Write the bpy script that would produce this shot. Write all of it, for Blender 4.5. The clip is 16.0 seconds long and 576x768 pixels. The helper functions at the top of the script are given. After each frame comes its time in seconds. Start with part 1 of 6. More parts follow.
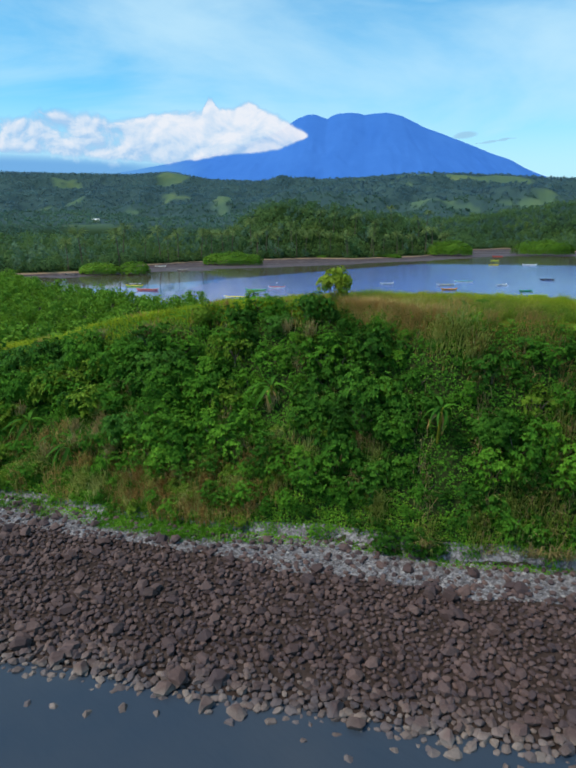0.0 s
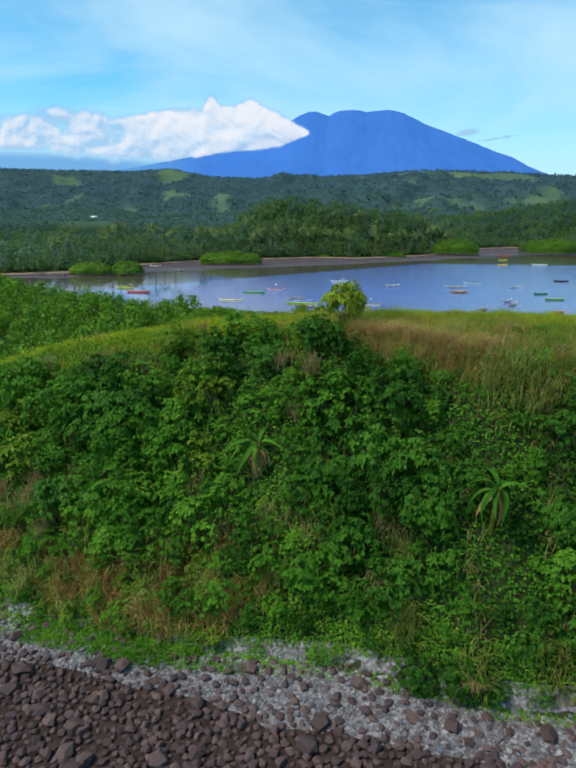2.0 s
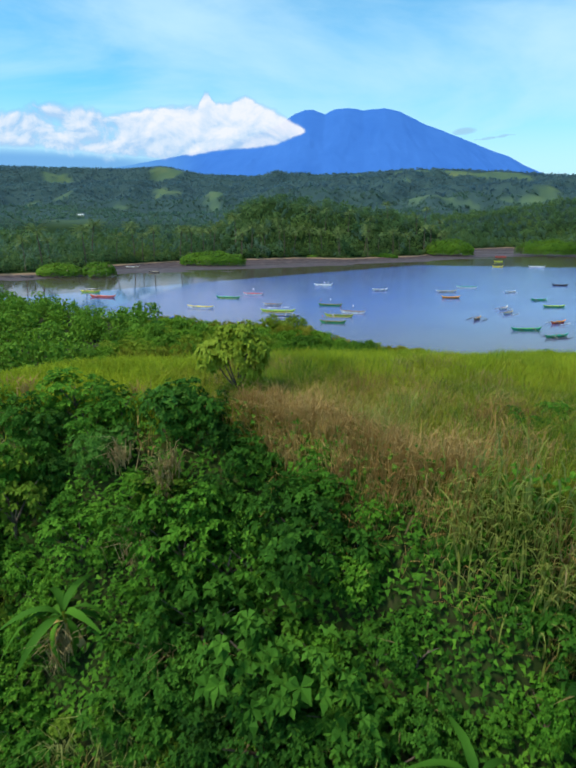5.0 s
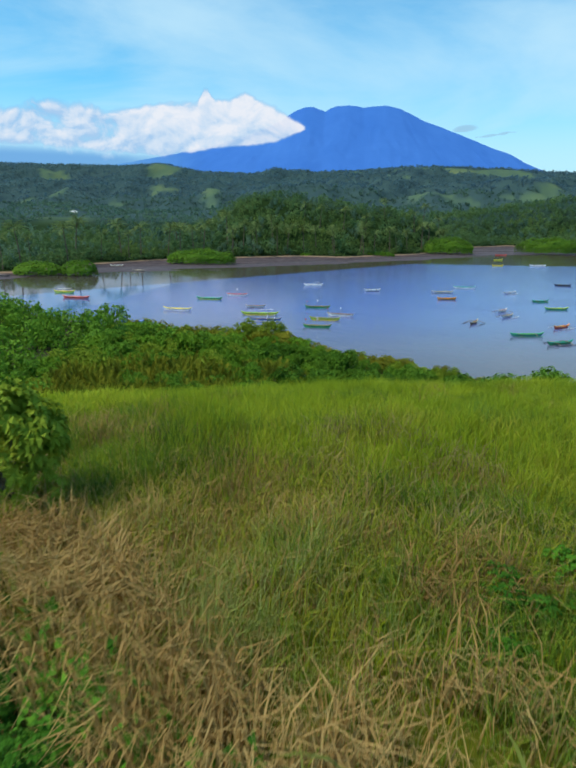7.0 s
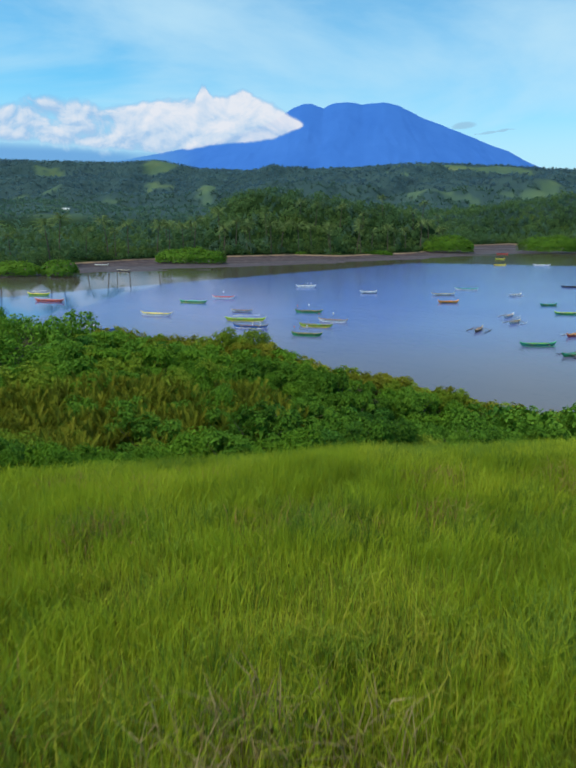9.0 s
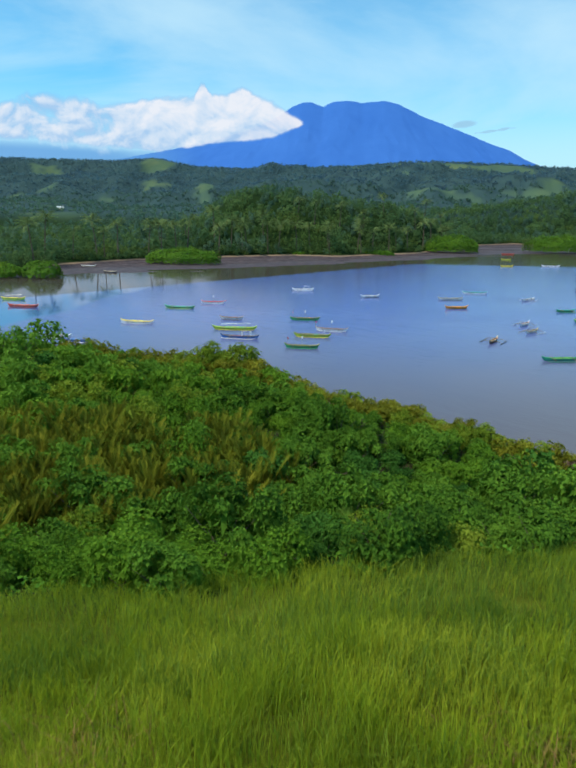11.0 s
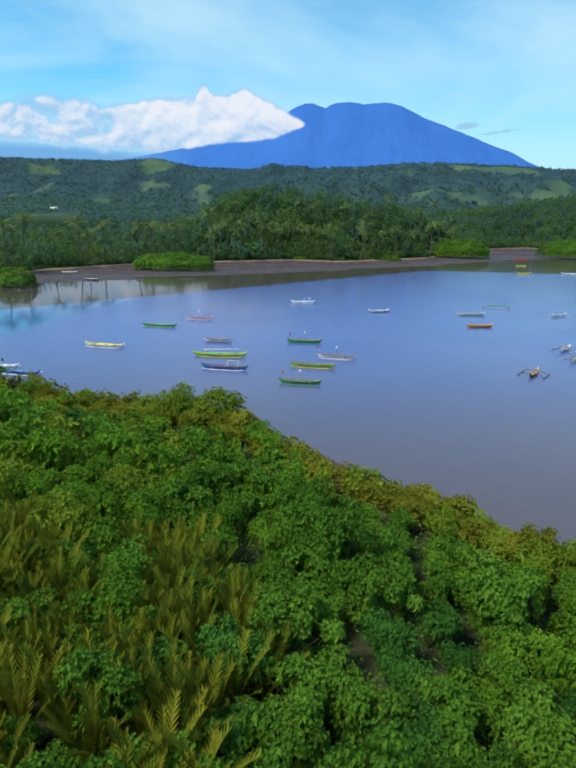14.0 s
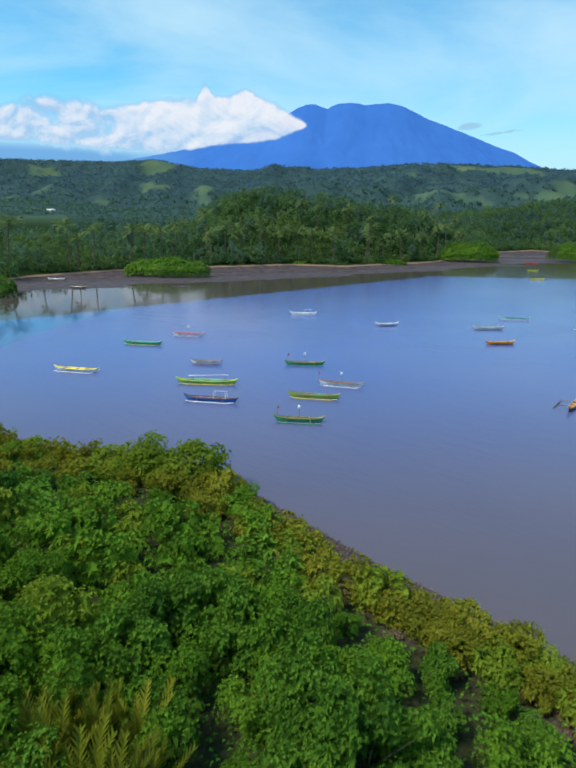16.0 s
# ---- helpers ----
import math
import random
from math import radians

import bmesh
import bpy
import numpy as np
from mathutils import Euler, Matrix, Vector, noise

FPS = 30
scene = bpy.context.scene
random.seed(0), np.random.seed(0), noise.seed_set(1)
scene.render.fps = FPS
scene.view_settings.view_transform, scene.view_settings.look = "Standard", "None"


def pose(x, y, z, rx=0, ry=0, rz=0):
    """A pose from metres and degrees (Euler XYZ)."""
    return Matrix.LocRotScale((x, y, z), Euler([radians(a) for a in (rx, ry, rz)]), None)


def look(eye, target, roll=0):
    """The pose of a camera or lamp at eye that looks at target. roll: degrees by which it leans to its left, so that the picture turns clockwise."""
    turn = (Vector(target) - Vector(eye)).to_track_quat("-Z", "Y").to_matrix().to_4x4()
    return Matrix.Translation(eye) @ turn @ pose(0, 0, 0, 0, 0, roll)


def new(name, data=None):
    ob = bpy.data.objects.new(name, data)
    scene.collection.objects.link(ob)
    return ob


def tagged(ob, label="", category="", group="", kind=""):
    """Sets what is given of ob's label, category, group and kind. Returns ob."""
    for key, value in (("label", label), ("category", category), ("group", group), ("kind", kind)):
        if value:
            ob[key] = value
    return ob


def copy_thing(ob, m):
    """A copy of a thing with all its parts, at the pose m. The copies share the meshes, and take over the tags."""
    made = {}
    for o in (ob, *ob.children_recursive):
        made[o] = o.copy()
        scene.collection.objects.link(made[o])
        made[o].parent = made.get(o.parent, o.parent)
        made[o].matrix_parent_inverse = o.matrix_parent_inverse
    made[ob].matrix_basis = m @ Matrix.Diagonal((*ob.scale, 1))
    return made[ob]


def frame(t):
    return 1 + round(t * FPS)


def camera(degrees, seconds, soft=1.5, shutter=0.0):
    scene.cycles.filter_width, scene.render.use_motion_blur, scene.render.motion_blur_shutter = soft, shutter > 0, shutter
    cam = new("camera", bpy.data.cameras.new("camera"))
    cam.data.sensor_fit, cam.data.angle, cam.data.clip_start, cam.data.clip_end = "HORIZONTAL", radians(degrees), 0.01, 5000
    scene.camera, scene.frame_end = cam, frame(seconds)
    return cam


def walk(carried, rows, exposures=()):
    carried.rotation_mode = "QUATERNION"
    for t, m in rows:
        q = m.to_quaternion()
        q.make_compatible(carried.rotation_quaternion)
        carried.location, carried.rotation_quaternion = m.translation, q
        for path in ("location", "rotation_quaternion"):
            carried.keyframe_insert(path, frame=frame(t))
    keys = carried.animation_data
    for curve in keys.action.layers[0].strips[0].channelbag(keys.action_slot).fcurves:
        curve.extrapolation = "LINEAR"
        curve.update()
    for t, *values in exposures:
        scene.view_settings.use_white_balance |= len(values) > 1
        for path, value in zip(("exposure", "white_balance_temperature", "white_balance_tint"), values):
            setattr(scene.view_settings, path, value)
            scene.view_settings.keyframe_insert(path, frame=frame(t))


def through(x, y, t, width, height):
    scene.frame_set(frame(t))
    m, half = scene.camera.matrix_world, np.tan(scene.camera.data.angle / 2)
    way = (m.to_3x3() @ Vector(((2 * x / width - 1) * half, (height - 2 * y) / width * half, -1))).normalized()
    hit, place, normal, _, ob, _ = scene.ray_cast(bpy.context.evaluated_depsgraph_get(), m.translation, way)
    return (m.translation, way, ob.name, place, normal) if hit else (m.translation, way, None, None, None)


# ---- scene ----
cam = camera(50.0, 16.0, soft=2.5, shutter=0.25)
PATH = [
    (0, (3.04, -3.074, 22.379), (2.881, -1.148, 21.865), 0.3),
    (0.5, (2.811, 0.003, 22.384), (2.651, 1.929, 21.868), 0.3),
    (1, (2.639, 3.165, 22.356), (2.475, 5.09, 21.839), 0.4),
    (1.5, (2.43, 6.262, 22.393), (2.267, 8.187, 21.874), 0.4),
    (2, (2.428, 9.272, 22.451), (2.266, 11.196, 21.93), 0.4),
    (2.5, (2.636, 12.132, 22.504), (2.475, 14.057, 21.984), 0.5),
    (3, (3.074, 14.876, 22.591), (2.915, 16.801, 22.07), 0.5),
    (3.5, (3.712, 17.468, 22.648), (3.554, 19.392, 22.126), 0.5),
    (4, (4.551, 19.962, 22.638), (4.395, 21.887, 22.115), 0.5),
    (4.5, (5.546, 22.375, 22.618), (5.392, 24.299, 22.094), 0.5),
    (5, (6.475, 24.842, 22.565), (6.325, 26.766, 22.04), 0.6),
    (7.5, (10.149, 38.736, 22.002), (9.998, 40.658, 21.468), 0.7),
    (8, (10.499, 41.649, 21.959), (10.349, 43.57, 21.423), 0.7),
    (8.5, (10.711, 44.665, 21.924), (10.565, 46.586, 21.387), 0.7),
    (9, (10.85, 47.736, 21.979), (10.704, 49.657, 21.44), 0.7),
    (11.5, (10.942, 63.609, 21.704), (10.798, 65.529, 21.162), 0.8),
    (12, (10.818, 67.002, 21.733), (10.674, 68.922, 21.191), 0.8),
    (12.5, (10.656, 70.417, 21.81), (10.512, 72.337, 21.269), 0.8),
    (13, (10.51, 73.831, 21.874), (10.364, 75.751, 21.333), 0.9),
    (13.5, (10.322, 77.175, 21.926), (10.176, 79.095, 21.387), 1.0),
    (14, (10.136, 80.516, 22.006), (9.989, 82.437, 21.468), 1.0),
    (14.5, (9.996, 83.731, 22.206), (9.847, 85.652, 21.668), 0.9),
    (15, (9.865, 87.101, 22.365), (9.715, 89.022, 21.828), 0.9),
    (15.5, (9.765, 90.478, 22.491), (9.614, 92.399, 21.955), 0.9),
    (16, (9.678, 93.901, 22.564), (9.524, 95.822, 22.029), 0.9),
]
walk(cam, [(t, look(eye, target, roll)) for t, eye, target, roll in PATH],
     exposures=[(0, 0.0), (2.5, 0.04), (4.5, 0.1), (5.2, 0.1), (7.5, -0.06), (8.5, -0.1), (9.2, -0.08), (11.5, 0.0), (16, 0.0)])

# ---- light ----
SUN_ELEV, SUN_AZ = radians(54), radians(-118)      # azimuth from +y towards +x
world = bpy.data.worlds.new("sky")
scene.world = world
world.use_nodes = True
wn, wl = world.node_tree.nodes, world.node_tree.links
wn.clear()
sky = wn.new("ShaderNodeTexSky")
sky.sky_type = "NISHITA"
sky.sun_disc = False
sky.sun_elevation, sky.sun_rotation = SUN_ELEV, SUN_AZ
sky.air_density, sky.dust_density, sky.ozone_density = 1.0, 0.6, 2.5
coord = wn.new("ShaderNodeTexCoord")


def cloud_layer(scale, stretch, lo, hi, detail=7):
    """A thin cloud veil: noise over the sky's direction, drawn out sideways."""
    mp = wn.new("ShaderNodeMapping")
    mp.inputs["Scale"].default_value = stretch
    mp.inputs["Rotation"].default_value = (0, radians(6), 0)
    nz = wn.new("ShaderNodeTexNoise")
    nz.inputs["Scale"].default_value, nz.inputs["Detail"].default_value = scale, detail
    nz.inputs["Roughness"].default_value = 0.55
    nz.inputs["Distortion"].default_value = 0.5
    rg = wn.new("ShaderNodeMapRange")
    rg.interpolation_type = "SMOOTHSTEP"
    rg.inputs["From Min"].default_value, rg.inputs["From Max"].default_value = lo, hi
    wl.new(coord.outputs["Generated"], mp.inputs["Vector"])
    wl.new(mp.outputs["Vector"], nz.inputs["Vector"])
    wl.new(nz.outputs["Fac"], rg.inputs["Value"])
    return rg.outputs["Result"]


veil = cloud_layer(1.5, (1.0, 1.0, 3.6), 0.34, 0.74)
wisps = cloud_layer(3.0, (1.0, 1.0, 5.0), 0.46, 0.82, 5)
both = wn.new("ShaderNodeMath")
both.operation = "MAXIMUM"
wl.new(veil, both.inputs[0])
wl.new(wisps, both.inputs[1])
split = wn.new("ShaderNodeSeparateXYZ")
wl.new(coord.outputs["Generated"], split.inputs[0])
low_veil = wn.new("ShaderNodeMapRange")       # the veil thickens towards the horizon
low_veil.interpolation_type = "SMOOTHSTEP"
for key, value in (("From Min", 0.22), ("From Max", 0.06), ("To Min", 0.0), ("To Max", 1.0)):
    low_veil.inputs[key].default_value = value
wl.new(split.outputs["Z"], low_veil.inputs["Value"])
thick = wn.new("ShaderNodeMath")
thick.operation = "MAXIMUM"
wl.new(both.outputs[0], thick.inputs[0])
wl.new(low_veil.outputs["Result"], thick.inputs[1])
amount = wn.new("ShaderNodeMath")
amount.operation = "MULTIPLY"
amount.inputs[1].default_value = 0.78
wl.new(thick.outputs[0], amount.inputs[0])
tint = wn.new("ShaderNodeMix")
tint.data_type, tint.blend_type = "RGBA", "MULTIPLY"
tint.inputs["Factor"].default_value = 1.0
tint.inputs["B"].default_value = (0.36, 1.28, 1.52, 1)
wl.new(sky.outputs["Color"], tint.inputs["A"])
mixc = wn.new("ShaderNodeMix")
mixc.data_type = "RGBA"
mixc.inputs["B"].default_value = (4.7, 6.9, 8.1, 1)
wl.new(amount.outputs[0], mixc.inputs["Factor"])
wl.new(tint.outputs["Result"], mixc.inputs["A"])
back = wn.new("ShaderNodeBackground")
back.inputs["Strength"].default_value = 0.125
wl.new(mixc.outputs["Result"], back.inputs["Color"])
wout = wn.new("ShaderNodeOutputWorld")
wl.new(back.outputs[0], wout.inputs["Surface"])

sun = new("sun", bpy.data.lights.new("sun", "SUN"))
sun.data.energy, sun.data.angle, sun.data.color = 4.0, radians(14), (1.0, 0.92, 0.78)
sun_dir = Vector((math.sin(SUN_AZ) * math.cos(SUN_ELEV), math.cos(SUN_AZ) * math.cos(SUN_ELEV), math.sin(SUN_ELEV)))
sun.matrix_world = look(sun_dir * 300, (0, 0, 0))

# ---- materials ----
rng = np.random.default_rng(7)


def material(name):
    m = bpy.data.materials.new(name)
    m.use_nodes = True
    n, l = m.node_tree.nodes, m.node_tree.links
    return m, n, l, n["Principled BSDF"]


def noise_tex(n, l, scale, detail=4, vec=None, rough=0.55):
    t = n.new("ShaderNodeTexNoise")
    t.inputs["Scale"].default_value, t.inputs["Detail"].default_value, t.inputs["Roughness"].default_value = scale, detail, rough
    if vec is not None:
        l.new(vec, t.inputs["Vector"])
    return t.outputs["Fac"]


def ramp(n, l, fac, stops):
    r = n.new("ShaderNodeValToRGB")
    e = r.color_ramp.elements
    while len(e) < len(stops):
        e.new(0.5)
    for k, (p, c) in enumerate(stops):
        e[k].position, e[k].color = p, (*c, 1)
    l.new(fac, r.inputs["Fac"])
    return r.outputs["Color"]


def mix_rgb(n, l, fac, a, b, blend="MIX"):
    m = n.new("ShaderNodeMix")
    m.data_type, m.blend_type = "RGBA", blend
    for key, v in (("Factor", fac), ("A", a), ("B", b)):
        if hasattr(v, "is_linked"):
            l.new(v, m.inputs[key])
        else:
            m.inputs[key].default_value = v if key == "Factor" else (*v, 1)
    return m.outputs["Result"]


def math_node(n, l, op, a, b=0.0):
    m = n.new("ShaderNodeMath")
    m.operation = op
    for k, v in enumerate((a, b)):
        if hasattr(v, "is_linked"):
            l.new(v, m.inputs[k])
        else:
            m.inputs[k].default_value = v
    return m.outputs[0]


def smooth_range(n, l, v, lo, hi):
    m = n.new("ShaderNodeMapRange")
    m.interpolation_type = "SMOOTHSTEP"
    m.inputs["From Min"].default_value, m.inputs["From Max"].default_value = lo, hi
    l.new(v, m.inputs["Value"])
    return m.outputs["Result"]


def world_pos(n):
    return n.new("ShaderNodeNewGeometry").outputs["Position"]


def bump(n, l, bsdf, height, strength, dist):
    b = n.new("ShaderNodeBump")
    b.inputs["Strength"].default_value, b.inputs["Distance"].default_value = strength, dist
    l.new(height, b.inputs["Height"])
    l.new(b.outputs["Normal"], bsdf.inputs["Normal"])


def leaf_material(name, dark, mid, light, through=0.18, patch=0.35, each=0.34):
    """Foliage: each leaf, each plant and each patch of ground has its own green."""
    m, n, l, b = material(name)
    geo = n.new("ShaderNodeNewGeometry")
    info = n.new("ShaderNodeObjectInfo")
    big = noise_tex(n, l, patch, 3, geo.outputs["Position"])
    v = math_node(n, l, "MULTIPLY", geo.outputs["Random Per Island"], each)
    v = math_node(n, l, "ADD", v, math_node(n, l, "MULTIPLY", info.outputs["Random"], 0.36))
    v = math_node(n, l, "ADD", v, math_node(n, l, "MULTIPLY", smooth_range(n, l, big, 0.3, 0.7), 0.7 - each))
    col = ramp(n, l, v, [(0.1, dark), (0.5, mid), (0.95, light)])
    l.new(col, b.inputs["Base Color"])
    b.inputs["Roughness"].default_value = 0.7
    b.inputs["Specular IOR Level"].default_value = 0.05
    tr = n.new("ShaderNodeBsdfTranslucent")
    l.new(mix_rgb(n, l, 0.5, col, light), tr.inputs["Color"])
    mx = n.new("ShaderNodeMixShader")
    mx.inputs[0].default_value = through
    l.new(b.outputs[0], mx.inputs[1])
    l.new(tr.outputs[0], mx.inputs[2])
    l.new(mx.outputs[0], n["Material Output"].inputs["Surface"])
    return m


LEAF_DEEP = leaf_material("leaf_deep_green", (0.013, 0.046, 0.007), (0.042, 0.130, 0.011), (0.090, 0.225, 0.019))
LEAF_LUSH = leaf_material("leaf_lush_green", (0.036, 0.092, 0.010), (0.094, 0.202, 0.014), (0.165, 0.300, 0.024), 0.25)
LEAF_MARSH = leaf_material("leaf_marsh_green", (0.027, 0.074, 0.009), (0.078, 0.178, 0.016), (0.146, 0.280, 0.028), 0.25)
LEAF_SAP = leaf_material("leaf_sapling", (0.044, 0.082, 0.009), (0.098, 0.172, 0.014), (0.17, 0.265, 0.028))
LEAF_DARK = leaf_material("leaf_dark_green", (0.009, 0.033, 0.005), (0.030, 0.098, 0.010), (0.068, 0.178, 0.017))
LEAF_FRESH = leaf_material("leaf_fresh_green", (0.024, 0.078, 0.008), (0.062, 0.178, 0.013), (0.125, 0.275, 0.023))
LEAF_YELLOW = leaf_material("leaf_yellow_green", (0.070, 0.115, 0.010), (0.160, 0.235, 0.018), (0.27, 0.345, 0.036), 0.3)
LEAF_OLIVE = leaf_material("leaf_olive", (0.095, 0.108, 0.012), (0.215, 0.225, 0.020), (0.36, 0.345, 0.038), 0.3)
LEAF_BLUE = leaf_material("leaf_blue_green", (0.022, 0.068, 0.011), (0.054, 0.152, 0.020), (0.104, 0.242, 0.036), 0.25)
LEAF_BROWN = leaf_material("withered_leaf", (0.070, 0.048, 0.036), (0.150, 0.104, 0.074), (0.24, 0.175, 0.120), 0.2)
GRASS = leaf_material("grass_blade", (0.112, 0.162, 0.011), (0.262, 0.348, 0.017), (0.44, 0.470, 0.036), 0.5, 0.22, 0.12)
GRASS_DEEP = leaf_material("deep_grass_blade", (0.050, 0.095, 0.012), (0.105, 0.180, 0.020), (0.19, 0.275, 0.035), 0.4, 0.3, 0.14)
GRASS_DRY = leaf_material("dry_grass_blade", (0.150, 0.088, 0.029), (0.345, 0.210, 0.068), (0.51, 0.35, 0.130), 0.3)
REED = leaf_material("reed_blade", (0.14, 0.18, 0.03), (0.27, 0.31, 0.065), (0.44, 0.44, 0.15), 0.5)
DRY_REED = leaf_material("dry_reed_blade", (0.10, 0.075, 0.03), (0.23, 0.17, 0.07), (0.39, 0.30, 0.135), 0.3)
NIPA = leaf_material("nipa_frond", (0.040, 0.056, 0.007), (0.135, 0.160, 0.012), (0.27, 0.250, 0.024), 0.3)
# far woods: leaf colour paler and greyer, with a tint of distance haze
FAR_LEAF = leaf_material("far_wood_leaf", (0.046, 0.096, 0.042), (0.088, 0.158, 0.056), (0.146, 0.226, 0.068), 0.4, 0.03, 0.08)
FAR_LIGHT = leaf_material("far_light_leaf", (0.060, 0.108, 0.032), (0.110, 0.172, 0.044), (0.170, 0.235, 0.058), 0.4, 0.03, 0.08)
PALM_LEAF = leaf_material("palm_leaf", (0.06, 0.105, 0.032), (0.125, 0.18, 0.055), (0.20, 0.255, 0.09), 0.25, 0.03)
ISLET_LEAF = leaf_material("islet_leaf", (0.070, 0.160, 0.018), (0.110, 0.225, 0.022), (0.165, 0.29, 0.03), 0.4, 0.2)
YOUNG_LEAF = leaf_material("young_palm_leaf", (0.06, 0.125, 0.014), (0.11, 0.195, 0.022), (0.18, 0.26, 0.034), 0.3)
# hill and slope woods: blue distance haze is mixed into the leaf colours
HAZED_HILL_LEAF = leaf_material("hazed_hill_leaf", (0.084, 0.150, 0.205), (0.108, 0.188, 0.212), (0.138, 0.222, 0.198), 0.6, 0.008, 0.05)
HAZED_SLOPE_LEAF = leaf_material("hazed_slope_leaf", (0.070, 0.130, 0.114), (0.094, 0.170, 0.118), (0.132, 0.214, 0.120), 0.55, 0.010, 0.05)


def bark_material():
    m, n, l, b = material("bark")
    f = noise_tex(n, l, 14, 5)
    l.new(ramp(n, l, f, [(0.3, (0.05, 0.035, 0.022)), (0.75, (0.17, 0.13, 0.09))]), b.inputs["Base Color"])
    b.inputs["Roughness"].default_value = 0.9
    bump(n, l, b, f, 0.5, 0.02)
    return m


BARK = bark_material()


def ground_material():
    """Bare ground: earth under the thicket, green under the grass, mud by the lagoon, woods and fields far off."""
    m, n, l, b = material("ground")
    p = world_pos(n)
    sep = n.new("ShaderNodeSeparateXYZ")
    l.new(p, sep.inputs[0])
    fine = noise_tex(n, l, 3.0, 8, p)
    wide = noise_tex(n, l, 0.25, 4, p)
    earth = ramp(n, l, fine, [(0.3, (0.022, 0.018, 0.009)), (0.5, (0.022, 0.04, 0.009)), (0.8, (0.05, 0.042, 0.02))])
    # turf is coloured dark to stand in for shade between the blades
    green = ramp(n, l, wide, [(0.3, (0.065, 0.07, 0.008)), (0.7, (0.11, 0.13, 0.01))])
    turf = n.new("ShaderNodeAttribute")
    turf.attribute_name = "turf"
    col = mix_rgb(n, l, turf.outputs["Fac"], earth, green)
    # stony beach by the sea and along the lagoon
    beach = math_node(n, l, "SUBTRACT", 1.0, smooth_range(n, l, sep.outputs["Z"], 0.42, 0.60))
    front = math_node(n, l, "SUBTRACT", 1.0, smooth_range(n, l, sep.outputs["Y"], 44.0, 48.0))
    front = math_node(n, l, "MULTIPLY", front, math_node(n, l, "SUBTRACT", 1.0, smooth_range(n, l, sep.outputs["Z"], 1.55, 1.9)))
    pebbly = ramp(n, l, noise_tex(n, l, 2.2, 8, p, 0.7), [(0.3, (0.018, 0.012, 0.010)), (0.6, (0.050, 0.034, 0.029)), (0.8, (0.10, 0.073, 0.064))])
    shingle = n.new("ShaderNodeAttribute")
    shingle.attribute_name = "shingle"
    brown = ramp(n, l, noise_tex(n, l, 3.0, 8, p, 0.7), [(0.3, (0.045, 0.030, 0.026)), (0.55, (0.105, 0.074, 0.064)), (0.8, (0.19, 0.142, 0.125))])
    col = mix_rgb(n, l, math_node(n, l, "MAXIMUM", beach, shingle.outputs["Fac"]), col, brown)
    col = mix_rgb(n, l, front, col, pebbly)
    # tidal mud and sand beyond the lagoon
    mudc = ramp(n, l, noise_tex(n, l, 0.35, 6, p), [(0.32, (0.034, 0.028, 0.032)), (0.5, (0.070, 0.052, 0.054)), (0.7, (0.13, 0.098, 0.094))])
    sand = mix_rgb(n, l, smooth_range(n, l, sep.outputs["Z"], 0.36, 0.55), mudc, (0.25, 0.17, 0.11))
    sand = mix_rgb(n, l, smooth_range(n, l, sep.outputs["Z"], 0.66, 0.95), sand, (0.014, 0.030, 0.007))
    low = smooth_range(n, l, sep.outputs["Y"], 190.0, 200.0)
    col = mix_rgb(n, l, low, col, sand)
    # woods and fields on the far hills; blue haze and canopy shade are put into the woods' colour
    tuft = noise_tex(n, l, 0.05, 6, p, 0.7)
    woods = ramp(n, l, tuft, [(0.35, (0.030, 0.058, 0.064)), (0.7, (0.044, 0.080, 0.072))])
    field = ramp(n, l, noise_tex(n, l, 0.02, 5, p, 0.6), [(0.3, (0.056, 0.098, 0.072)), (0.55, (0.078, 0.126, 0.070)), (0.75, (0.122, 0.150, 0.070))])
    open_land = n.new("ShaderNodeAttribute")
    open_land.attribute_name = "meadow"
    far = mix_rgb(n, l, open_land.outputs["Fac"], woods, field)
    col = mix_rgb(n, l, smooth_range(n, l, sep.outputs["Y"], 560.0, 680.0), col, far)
    l.new(col, b.inputs["Base Color"])
    wet = math_node(n, l, "SUBTRACT", 1.0, smooth_range(n, l, sep.outputs["Z"], 0.07, 0.16))
    wet = math_node(n, l, "MULTIPLY", wet, low)
    rough = math_node(n, l, "SUBTRACT", 0.95, math_node(n, l, "MULTIPLY", wet, 0.32))
    l.new(rough, b.inputs["Roughness"])
    l.new(math_node(n, l, "ADD", 0.03, math_node(n, l, "MULTIPLY", wet, 0.12)), b.inputs["Specular IOR Level"])
    relief = math_node(n, l, "MULTIPLY", fine, math_node(n, l, "SUBTRACT", 1.0, math_node(n, l, "MULTIPLY", wet, 0.985)))
    bump(n, l, b, relief, 0.4, 0.05)
    return m


